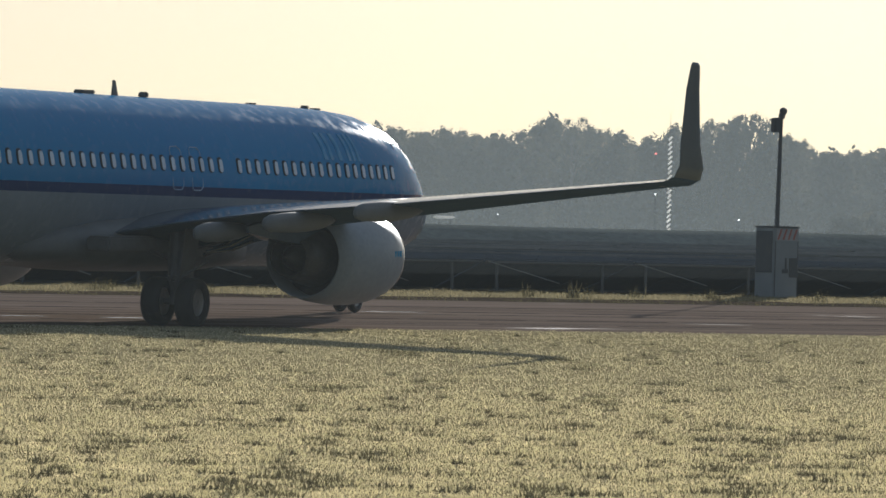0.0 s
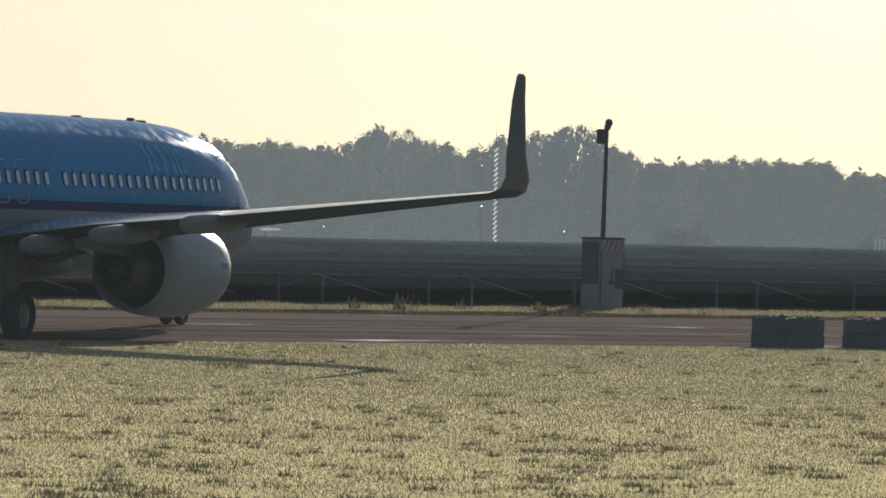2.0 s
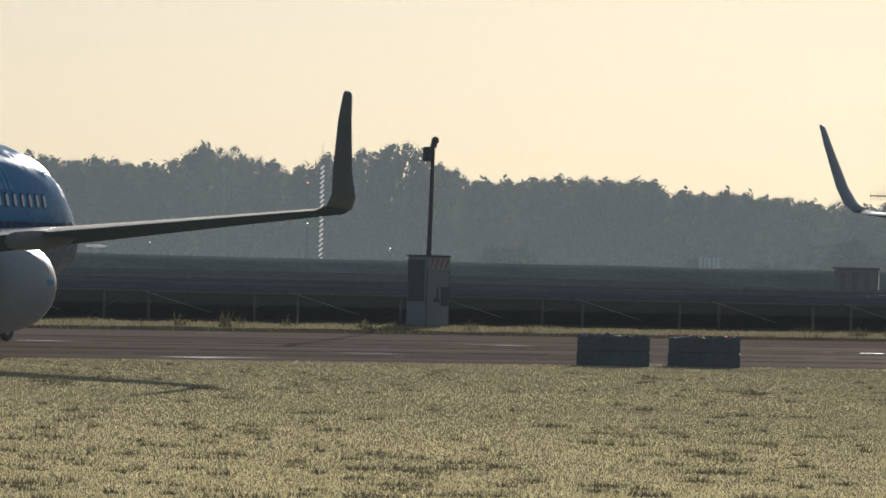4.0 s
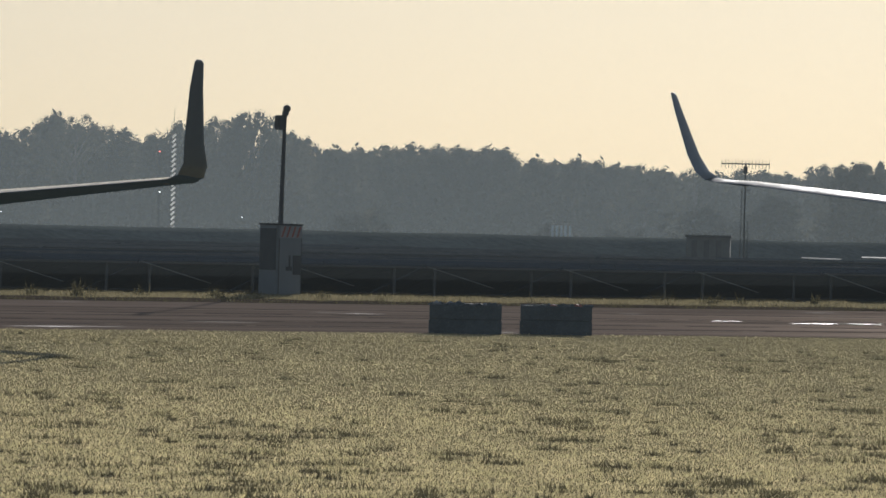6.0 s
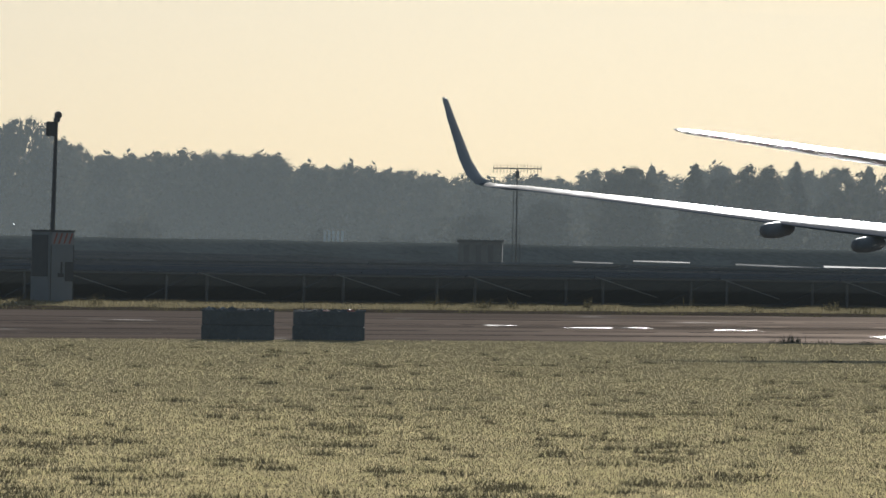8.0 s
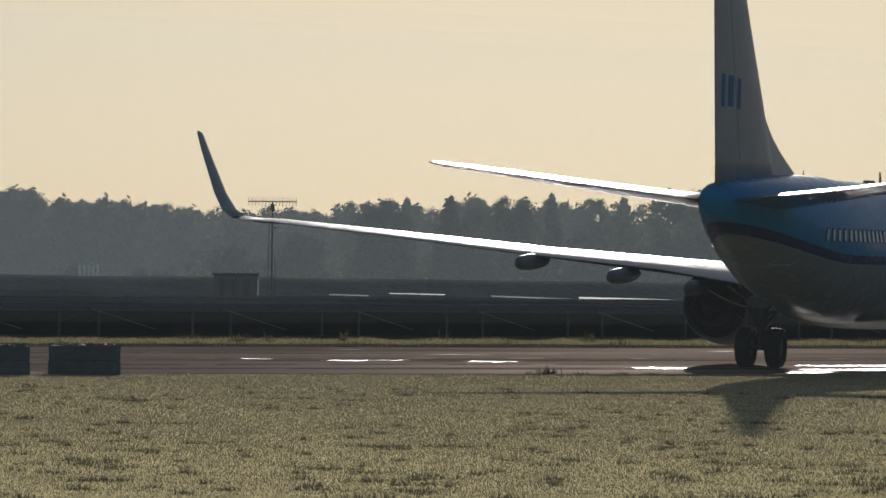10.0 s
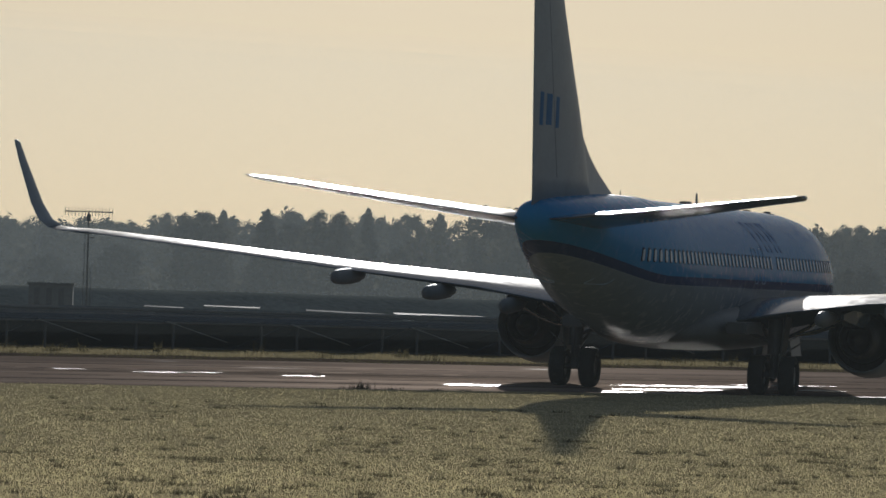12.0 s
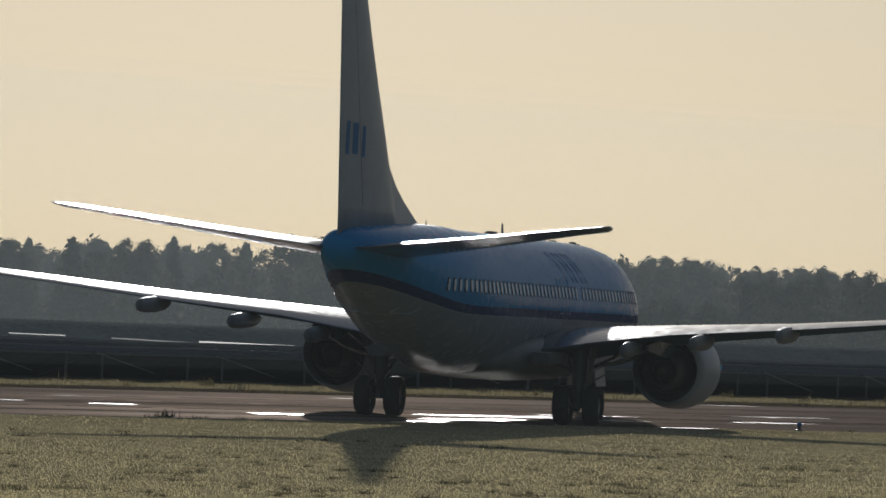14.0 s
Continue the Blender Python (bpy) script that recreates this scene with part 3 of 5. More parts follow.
def build_wing(plane, side, second):
    bm = bmesh.new()
    rings = []
    # distance from the centre, leading edge aft of nose, height, chord, thickness, nose-up twist
    for y, s, z, c, t, cant in ((0.6, 13.0, 2.08, 8.3, 0.13, 0), (1.9, 13.9, 2.2, 7.2, 0.13, 0), (3.4, 15.0, 2.4, 5.9, 0.122, 0), (5.6, 16.2, 2.66, 4.5, 0.105, 0), (9.0, 18.1, 2.95, 3.55, 0.085, 0),
                                (13.0, 20.3, 3.34, 2.55, 0.075, 0), (16.1, 22.2, 3.63, 1.75, 0.075, 0), (16.7, 22.65, 3.68, 1.64, 0.08, 14), (17.05, 23.05, 3.79, 1.5, 0.095, 40), (17.27, 23.45, 4.04, 1.35, 0.09, 66),
                                (17.4, 24.0, 4.5, 1.12, 0.085, 78), (17.66, 24.8, 5.65, 0.74, 0.08, 78), (17.78, 25.1, 6.16, 0.52, 0.08, 78), (17.8, 25.27, 6.23, 0.3, 0.08, 78)):
        a = radians(6 + cant)
        # the inboard trailing edge hangs lower with its flap; the far wing flexes up a little
        wash = 0.014 if side == -1 else (0.019 if second else 0.026)
        hang = wash - 0.03 * max(0.0, 1 - (y - 0.6) / 4.5)
        flex = 0.1 * max(0.0, min(1.0, (y - 6) / 9)) * max(0.0, min(1.0, (17.4 - y) / 1.0)) if side == -1 else 0.0
        rings.append(foil(B(s, side * y, z + flex - (0.0 if side == -1 else 0.01 * c if second else 0.012 * c)), c, t, Vector((0.0, side * math.sin(a), math.cos(a))).normalized(), camber=0.03 if side == -1 else (0.026 if second else 0.022), droop=hang))
    loft(bm, rings[:9])
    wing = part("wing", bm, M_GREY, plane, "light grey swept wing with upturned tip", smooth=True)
    # the underside's shade is put into a matte dark copy of the wing colour
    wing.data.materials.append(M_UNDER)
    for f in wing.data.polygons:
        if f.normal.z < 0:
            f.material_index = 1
    # the right winglet gets a dark blue-grey, the left one a pale grey
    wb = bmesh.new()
    loft(wb, rings[8:])
    part("winglet", wb, M_WINGLET if side == 1 else M_WHITE, wing, "dark blue-grey upturned winglet" if side == 1 else "pale grey upturned winglet", smooth=True)
    # flap track fairings
    for y, s0, z0, ln in ((4.5, 19.0, 2.06, 3.0), (6.55, 19.0, 2.36, 3.7), (9.05, 19.7, 2.68, 3.6)):
        fb = bmesh.new()
        prof = [(0, 0.02), (0.25, 0.12), (0.8, 0.22), (1.6, 0.27), (2.4, 0.27), (ln - 0.35, 0.23), (ln - 0.06, 0.17), (ln, 0.08)]
        rr = []
        for d, r in prof:
            r *= 0.74
            rr.append([B(s0 + d, side * (y + 0.75 * r * math.cos(q * math.pi / 8)), z0 + 0.2 - 0.03 * d + r * 1.15 * math.sin(q * math.pi / 8)) for q in range(16)])
        loft(fb, rr)
        part("flap_fairing", fb, M_FAIRING, wing, smooth=True)
    # flap and aileron joints: thin raised strips on the upper skin
    ab = bmesh.new()
    tube(ab, B(22.9, side * 16.2, 3.6), B(23.25, side * 16.2, 3.58), 0.01, seg=6)
    part("static_wick", ab, M_POLE, wing)
    return wing


def build_engine(plane, side):
    y, z = side * 4.83, 1.69
    c = B(0, y, z)
    cx = Vector((0, c.y, z))

    def X(s):
        return GEAR_S - (15.25 + 0.92 * (s - 15.25))
    bm = bmesh.new()
    outer = [(X(13.30), 0.79), (X(13.20), 0.86), (X(13.40), 0.93), (X(13.95), 1.01), (X(14.65), 1.05), (X(15.55), 1.04), (X(16.45), 0.97), (X(17.15), 0.87), (X(17.16), 0.845), (X(16.15), 0.86), (X(14.85), 0.84), (X(13.85), 0.78), (X(13.30), 0.79)]
    outer = [(x, 1.085 * r) for x, r in outer]
    revolve(bm, outer, cx + Vector((0, 0, -0.0115 * X(15.25))), 48)
    eng = part("engine", bm, M_WHITE, plane, "white engine cowling with dark exhaust", smooth=True)
    zc = cx + Vector((0, 0, -0.0115 * X(15.25)))
    b2 = bmesh.new()
    revolve(b2, [(X(13.44), 1.014), (X(13.26), 0.974), (X(13.18), 0.924), (X(13.29), 0.840)], zc, 48)
    part("inlet_lip", b2, M_METAL, eng, smooth=True)
    b2 = bmesh.new()
    revolve(b2, [(X(13.85), 0.022), (X(14.15), 0.224), (X(14.20), 0.885), (X(14.22), 0.022)], zc, 40)
    part("fan", b2, M_HOT, eng)
    b2 = bmesh.new()
    revolve(b2, [(X(16.15), 0.941), (X(16.20), 0.672), (X(16.65), 0.694), (X(17.35), 0.594), (X(18.00), 0.470), (X(17.99), 0.437), (X(17.25), 0.470), (X(16.85), 0.112)], zc, 40)
    part("core_nozzle", b2, M_HOT, eng, "heat-darkened exhaust nozzle", smooth=True)
    b2 = bmesh.new()
    revolve(b2, [(X(17.15), 0.381), (X(17.7), 0.291), (X(18.1), 0.134), (X(18.25), 0.022)], zc, 24)
    part("exhaust_plug", b2, M_HOT, eng, smooth=True)
    # pylon between cowling and wing
    b2 = bmesh.new()
    rr = []
    for s, lo, hi, w in ((13.9, 2.5, 2.54, 0.05), (14.6, 2.45, 2.62, 0.16), (16.0, 2.25, 2.7, 0.26), (17.4, 1.95, 2.62, 0.3), (18.9, 2.06, 2.52, 0.2), (20.0, 2.2, 2.35, 0.04)):
        rr.append([B(s, y - w, lo), B(s, y + w, lo), B(s, y + w, hi), B(s, y - w, hi)])
    loft(b2, rr)
    part("pylon", b2, M_GREY, eng)
    # marks on the cowling, plain bars
    if side == 1:
        for d in (0, 0.17, 0.34):
            b2 = bmesh.new()
            a0 = radians(8)
            box(b2, (-0.035, -0.006, -0.07), (0.035, 0.006, 0.07), m=Matrix.Translation(zc + Vector((X(13.80 + d), -1.094 - 0.035 * d, 0.1))) @ pose(0, 0, 0, 0, 0, -4))
            part("logo_bar", b2, M_MARK, eng)
    return eng


def wheel(parent, c, r, w, name="wheel"):
    bm = bmesh.new()
    prof = [(-w * 0.30, r * 0.56), (-w * 0.45, r * 0.66), (-w * 0.5, r * 0.8), (-w * 0.42, r * 0.93), (-w * 0.25, r * 0.99), (0, r), (w * 0.25, r * 0.99), (w * 0.42, r * 0.93), (w * 0.5, r * 0.8), (w * 0.45, r * 0.66), (w * 0.30, r * 0.56)]
    revolve(bm, prof, c, 36, axis="Y")
    t = part(name, bm, M_TYRE, parent, "black rubber aircraft wheel", smooth=True)
    bm = bmesh.new()
    revolve(bm, [(-w * 0.3, r * 0.57), (-w * 0.22, r * 0.45), (-w * 0.3, r * 0.18), (-w * 0.3, 0.01), (w * 0.3, 0.01), (w * 0.3, r * 0.18), (w * 0.22, r * 0.45), (w * 0.3, r * 0.57)], c, 24, axis="Y")
    part("rim", bm, M_RIM, t, smooth=True)
    return t


def build_gear(plane):
    for side in (1, -1):
        y = side * 2.86
        bm = bmesh.new()
        tube(bm, (0, -y, 0.5), (0, -y, 1.35), 0.125, seg=14)
        tube(bm, (0, -y, 1.15), (0.1, -y, 2.35), 0.2, 0.22, seg=14)
        tube(bm, (0, -y - 0.5, 0.56), (0, -y + 0.5, 0.56), 0.075, seg=10)
        gear = part("main_gear", bm, M_STRUT, plane, "grey main landing gear leg with two wheels")
        for d in (-0.43, 0.43):
            wheel(gear, Vector((0, -y + d, 0.56)), 0.565, 0.47)
        b2 = bmesh.new()
        tube(b2, (0.02, -y, 1.45), (0.25, -y + side * 1.5, 2.0), 0.06, seg=8)
        tube(b2, (0.02, -y, 1.0), (0.9, -y + side * 0.6, 2.1), 0.045, seg=8)
        part("side_brace", b2, M_STRUT, gear)
        for a, b, r in (((0.1, 0.0, 1.75), (2.3, 0.5, 2.0), 0.035), ((0.2, 0.4, 1.55), (2.9, 0.1, 1.95), 0.03), ((-0.3, 0.9, 1.75), (1.6, 1.2, 1.6), 0.03)):
            b2 = bmesh.new()
            tube(b2, (a[0], -y + side * a[1], a[2]), (b[0], -y + side * b[1], b[2]), r, seg=8)
            part("actuator", b2, M_STRUT, gear)
        for a, b, r in (((1.1, 0.15, 1.62), (1.1, 1.25, 2.3), 0.05), ((0.6, 0.45, 1.7), (0.9, 1.5, 2.0), 0.045), ((0.3, 0.6, 1.72), (0.5, 1.75, 2.2), 0.035)):
            b2 = bmesh.new()
            tube(b2, (a[0], -y - side * a[1], a[2]), (b[0], -y - side * (a[1] + b[1]) / 2, (a[2] + b[2]) / 2 - 0.06), r, seg=8)
            tube(b2, (b[0], -y - side * (a[1] + b[1]) / 2, (a[2] + b[2]) / 2 - 0.06), (b[0], -y - side * b[1], b[2]), r, seg=8)
            part("flap_drive", b2, M_METAL, gear)
        b2 = bmesh.new()
        box(b2, (-2.9, -0.3, 1.72), (-0.5, 0.3, 2.05), 0.05, m=Matrix.Translation((0, -y + side * 0.55, 0)))
        part("bay_panel", b2, M_STRUT, gear)
        b2 = bmesh.new()
        tube(b2, (-0.25, -y - side * 0.2, 1.1), (0.1, -y - side * 0.75, 1.5), 0.025, seg=6)
        part("door_rod", b2, M_STRUT, gear)
        b2 = bmesh.new()
        for za, zb in ((0.75, 1.05), (1.05, 1.4)):
            tube(b2, (-0.12, -y, za), (-0.3, -y, 1.05), 0.035, seg=6)
        tube(b2, (-0.3, -y, 1.05), (-0.1, -y, 1.45), 0.035, seg=6)
        part("torque_link", b2, M_STRUT, gear)
        b2 = bmesh.new()
        box(b2, (-0.42, -0.02, -0.65), (0.36, 0.02, 0.62), 0.015, m=Matrix.Translation((0.05, -y - side * 0.3, 1.62)) @ pose(0, 0, 0, side * 7, 0, 0))
        part("gear_door", b2, M_STRUT, gear)
    x = GEAR_S - 4.0
    bm = bmesh.new()
    tube(bm, (x, 0, 0.34), (x, 0, 0.95), 0.06, seg=12)
    tube(bm, (x, 0, 0.85), (x + 0.12, 0, 1.5), 0.1, seg=12)
    tube(bm, (x, -0.24, 0.34), (x, 0.24, 0.34), 0.045, seg=8)
    tube(bm, (x, 0, 0.9), (x + 0.85, 0, 1.5), 0.045, seg=8)
    gear = part("nose_gear", bm, M_STRUT, plane, "grey nose landing gear leg with two small wheels")
    for d in (-0.2, 0.2):
        wheel(gear, Vector((x, d, 0.345)), 0.345, 0.2)
    for d in (-1, 1):
        b2 = bmesh.new()
        box(b2, (-0.8, -0.012, -0.28), (0.8, 0.012, 0.28), 0.008, m=Matrix.Translation((x + 0.3, d * 0.42, 1.08)) @ pose(0, 0, 0, d * 8, 0, 0))
        part("gear_door", b2, M_STRUT, gear)


def build_tail(plane, logo):
    bm = bmesh.new()
    rings = []
    for z, le, te in ((4.9, 31.5, 38.0), (5.6, 31.85, 38.05), (6.4, 32.42, 38.15), (7.4, 33.2, 38.27), (8.5, 34.1, 38.4), (9.8, 35.12, 38.56), (11.1, 36.05, 38.72), (12.2, 36.9, 38.86), (12.46, 37.2, 38.9), (12.52, 37.6, 38.84)):
        rings.append(foil(B(le, 0, z), te - le, 0.08, Vector((0, -1, 0)), camber=0.0))
    loft(bm, rings)
    fin = part("tail_fin", bm, M_PALE if not logo else M_WHITE, plane, "pale grey vertical tail fin", smooth=True)
    bm = bmesh.new()
    rings = []
    for s, z, w in ((28.4, 5.28, 0.04), (29.4, 5.56, 0.09), (30.4, 5.86, 0.13), (31.4, 6.22, 0.16), (32.2, 6.64, 0.18), (33.0, 7.18, 0.2), (33.6, 7.66, 0.2)):
        rings.append([B(s, -w, 5.0), B(s, 0, z), B(s, w, 5.0)])
    loft(bm, rings)
    part("dorsal_fairing", bm, M_WHITE, fin)
    def skin_y(s, z):
        le, te = 32.3 + (z - 6.4) * 0.808, 38.15 + (z - 6.4) * 0.122
        c = min(max((s - le) / (te - le), 0.001), 1.0)
        return 0.4 * (0.2969 * math.sqrt(c) - 0.126 * c - 0.3516 * c * c + 0.2843 * c ** 3 - 0.1015 * c ** 4) * (te - le) + 0.0015 * (te - le)
    # rudder joint, both sides
    for side in (1, -1):
        b2 = bmesh.new()
        pts = [B(36.0 + 0.29 * (z - 5.6), side * (skin_y(36.0 + 0.29 * (z - 5.6), z) - 0.004), z) for z in (5.6, 7.2, 8.8, 10.4, 12.0)]
        for p, q in zip(pts, pts[1:]):
            tube(b2, p, q, 0.008, seg=6)
        part("rudder_joint", b2, M_POLE, fin)
        # airline mark, plain bars that follow the skin
        for s0, z0, w, h in ((37.6, 7.3, 0.3, 0.85), (36.95, 7.3, 0.5, 0.8), (36.2, 7.25, 0.3, 0.8)):
            b2 = bmesh.new()
            rows = [[b2.verts.new(B(s0 + w * (i / 4 - 0.5), side * (skin_y(s0 + w * (i / 4 - 0.5), z) + 0.006), z)) for i in range(5)] for z in (z0 - h / 2, z0, z0 + h / 2)]
            for r0, r1 in zip(rows, rows[1:]):
                for i in range(4):
                    b2.faces.new((r0[i], r0[i + 1], r1[i + 1], r1[i]))
            part("logo_bar", b2, M_BLUE, fin)
    for side in (1, -1):
        bm = bmesh.new()
        rings = []
        for y, le, z, c in ((0.25, 33.4, 4.33, 4.3), (0.9, 33.95, 4.41, 3.9), (3.5, 35.7, 4.75, 2.75), (6.2, 37.5, 5.12, 1.7), (7.05, 38.05, 5.22, 1.38), (7.2, 38.45, 5.26, 0.9)):
            rings.append(foil(B(le, side * y, z), c, 0.09, Vector((0, side * 0.12, 1)).normalized(), camber=0.012, droop=0.045))
        loft(bm, rings)
        part("tailplane", bm, M_GREY, plane, "light grey horizontal tailplane", smooth=True)


def build_airliner(gx, gy, heading, label, second):
    fwd = Vector((math.sin(heading), math.cos(heading), 0))
    fwd.z = SLOPE * (fwd.x * N.x + fwd.y * N.y)
    fwd.normalize()
    nrm = Vector((-SLOPE * N.x, -SLOPE * N.y, 1)).normalized()
    left = nrm.cross(fwd)
    m = Matrix((fwd, left, nrm)).transposed().to_4x4()
    plane = thing("airliner", Matrix.Translation((gx, gy, 0)) @ m, label, "airliner", "waiting airliners")
    bm = bmesh.new()
    rings = []
    S = []
    for a, b in zip(FUSELAGE, FUSELAGE[1:]):
        k = max(1, int((b[0] - a[0]) / 1.0))
        S += [a[0] + (b[0] - a[0]) * i / k for i in range(k)]
    S.append(38.0)
    for s in S:
        top, bot, w = fuselage_at(s)
        c, hh = (top + bot) / 2, (top - bot) / 2
        rings.append([B(s, w * math.sin(2 * math.pi * i / 48), c + hh * math.cos(2 * math.pi * i / 48)) for i in range(48)])
    loft(bm, rings)
    fus = part("fuselage", bm, M_FUSE, plane, "blue upper, pale grey lower fuselage with dark stripe", smooth=True)
    # belly fairing at the wing root
    bm = bmesh.new()
    rings = []
    for s, w, lo, hi in ((12.6, 1.2, 1.5, 1.9), (13.6, 1.75, 1.3, 2.2), (15.0, 2.05, 1.2, 2.45), (17.5, 2.15, 1.16, 2.6), (19.5, 2.15, 1.16, 2.6), (21.2, 2.05, 1.22, 2.5), (22.8, 1.75, 1.36, 2.3), (24.0, 1.2, 1.48, 2.0)):
        rings.append([B(s, w * math.copysign(abs(math.sin(2 * math.pi * i / 32)) ** 0.7, math.sin(2 * math.pi * i / 32)), (lo + hi) / 2 + (hi - lo) / 2 * math.copysign(abs(math.cos(2 * math.pi * i / 32)) ** 0.7, math.cos(2 * math.pi * i / 32))) for i in range(32)])
    loft(bm, rings)
    part("belly_fairing", bm, M_FAIRING, plane, smooth=True)
    for side in (1, -1):
        # cabin windows, the light in each pane put in as a pale plate; the two over-wing exits and the cabin doors as
        # outlines
        s = 5.2
        win = None
        while s < 31.9:
            skip = 14.35 < s < 14.95
            if not skip:
                bm = bmesh.new()
                skin_patch(bm, rounded(s, 3.73, 0.25, 0.37, 0.1), side)
                win = part("cabin_window", bm, M_GLASS, fus)
                bm = bmesh.new()
                skin_patch(bm, rounded(s - 0.035 * side, 3.72, 0.17, 0.31, 0.07), side, 0.018)
                part("pane_light", bm, M_BRIGHT, win)
            s += 0.508
        for s, z, w, h in ((16.62, 3.62, 0.56, 1.0), (17.64, 3.62, 0.56, 1.0), (3.9, 3.55, 0.86, 1.85), (33.0, 3.75, 0.78, 1.7)):
            bm = bmesh.new()
            pts = rounded(s, z, w, h, 0.14, 5)
            for i in range(len(pts)):
                a, b = pts[i], pts[(i + 1) % len(pts)]
                tube(bm, skin(a[0], a[1], side, 0.006), skin(b[0], b[1], side, 0.006), 0.014, seg=5)
            part("exit_outline", bm, M_LINE, fus, "pale outline of an exit door")
        # airline mark as plain bars
        if not second:
            for s, w in ((9.3, 0.2), (8.95, 0.18), (8.45, 0.22), (7.9, 0.16), (7.6, 0.16), (7.3, 0.16)):
                bm = bmesh.new()
                skin_patch(bm, [(s - w / 2, 3.98), (s + w / 2, 3.98), (s + w / 2, 4.35), (s + w / 2, 4.62), (s - w / 2, 4.62), (s - w / 2, 4.35)], side, 0.015)
                part("logo_bar", bm, M_MARK, fus)
        else:
            for s, w in ((16.2, 0.22), (15.3, 0.2), (14.7, 0.2), (13.9, 0.2), (13.3, 0.2)):
                bm = bmesh.new()
                skin_patch(bm, [(s - w / 2, 4.05), (s + w / 2, 4.05), (s + w / 2 + 0.35, 4.5), (s + w / 2 + 0.7, 4.85), (s - w / 2 + 0.7, 4.85), (s - w / 2 + 0.35, 4.5)], side, 0.015)
                part("logo_bar", bm, M_BLUE, fus)
        # flight deck panes
        for s0, s1, z0, z1 in ((1.75, 2.25, 3.72, 4.2), (2.3, 2.85, 3.75, 4.3), (2.9, 3.3, 3.85, 4.3)):
            bm = bmesh.new()
            skin_patch(bm, [(s0, z0), (s1, z0), (s1, z1), (s0 + 0.1, z1)], side)
            part("cockpit_window", bm, M_GLASS, fus)
    # blade aerials and fairings on the crown
    for s, h, l in ((17.35, 0.42, 0.34), (27.5, 0.25, 0.2)):
        bm = bmesh.new()
        rr = [[B(s - l / 2 + t * 0.14, -0.02 * (1 - t), 5.2 + h * t), B(s + l / 2 - t * 0.05, -0.012, 5.2 + h * t), B(s + l / 2 - t * 0.05, 0.012, 5.2 + h * t), B(s - l / 2 + t * 0.14, 0.02 * (1 - t), 5.2 + h * t)] for t in (0, 0.5, 1.0)]
        loft(bm, rr)
        part("blade_aerial", bm, M_POLE, fus)
    for s, l, h in ((18.9, 0.7, 0.1), (15.85, 0.12, 0.14), (10.0, 0.25, 0.05), (6.9, 0.1, 0.09), (6.3, 0.3, 0.06)):
        bm = bmesh.new()
        box(bm, (-l / 2, -0.12, 0), (l / 2, 0.12, h), 0.03, m=Matrix.Translation(B(s, 0, fuselage_at(s)[0] - 0.015)))
        part("crown_fairing", bm, M_POLE, fus)
    for side in (1, -1):
        build_wing(plane, side, second)
        build_engine(plane, side)
    build_tail(plane, second)
    build_gear(plane)
    return plane


build_airliner(-8.72, 148.61, 0.4182, "blue and pale grey twin-jet airliner waiting on the taxiway", False)
build_airliner(38.74, 177.39, 0.4222, "blue and pale grey twin-jet airliner queued behind another", True)


# ---- solar field beyond the verge ----
ROW_TOP, ROW_LOW = 1.42, 0.45


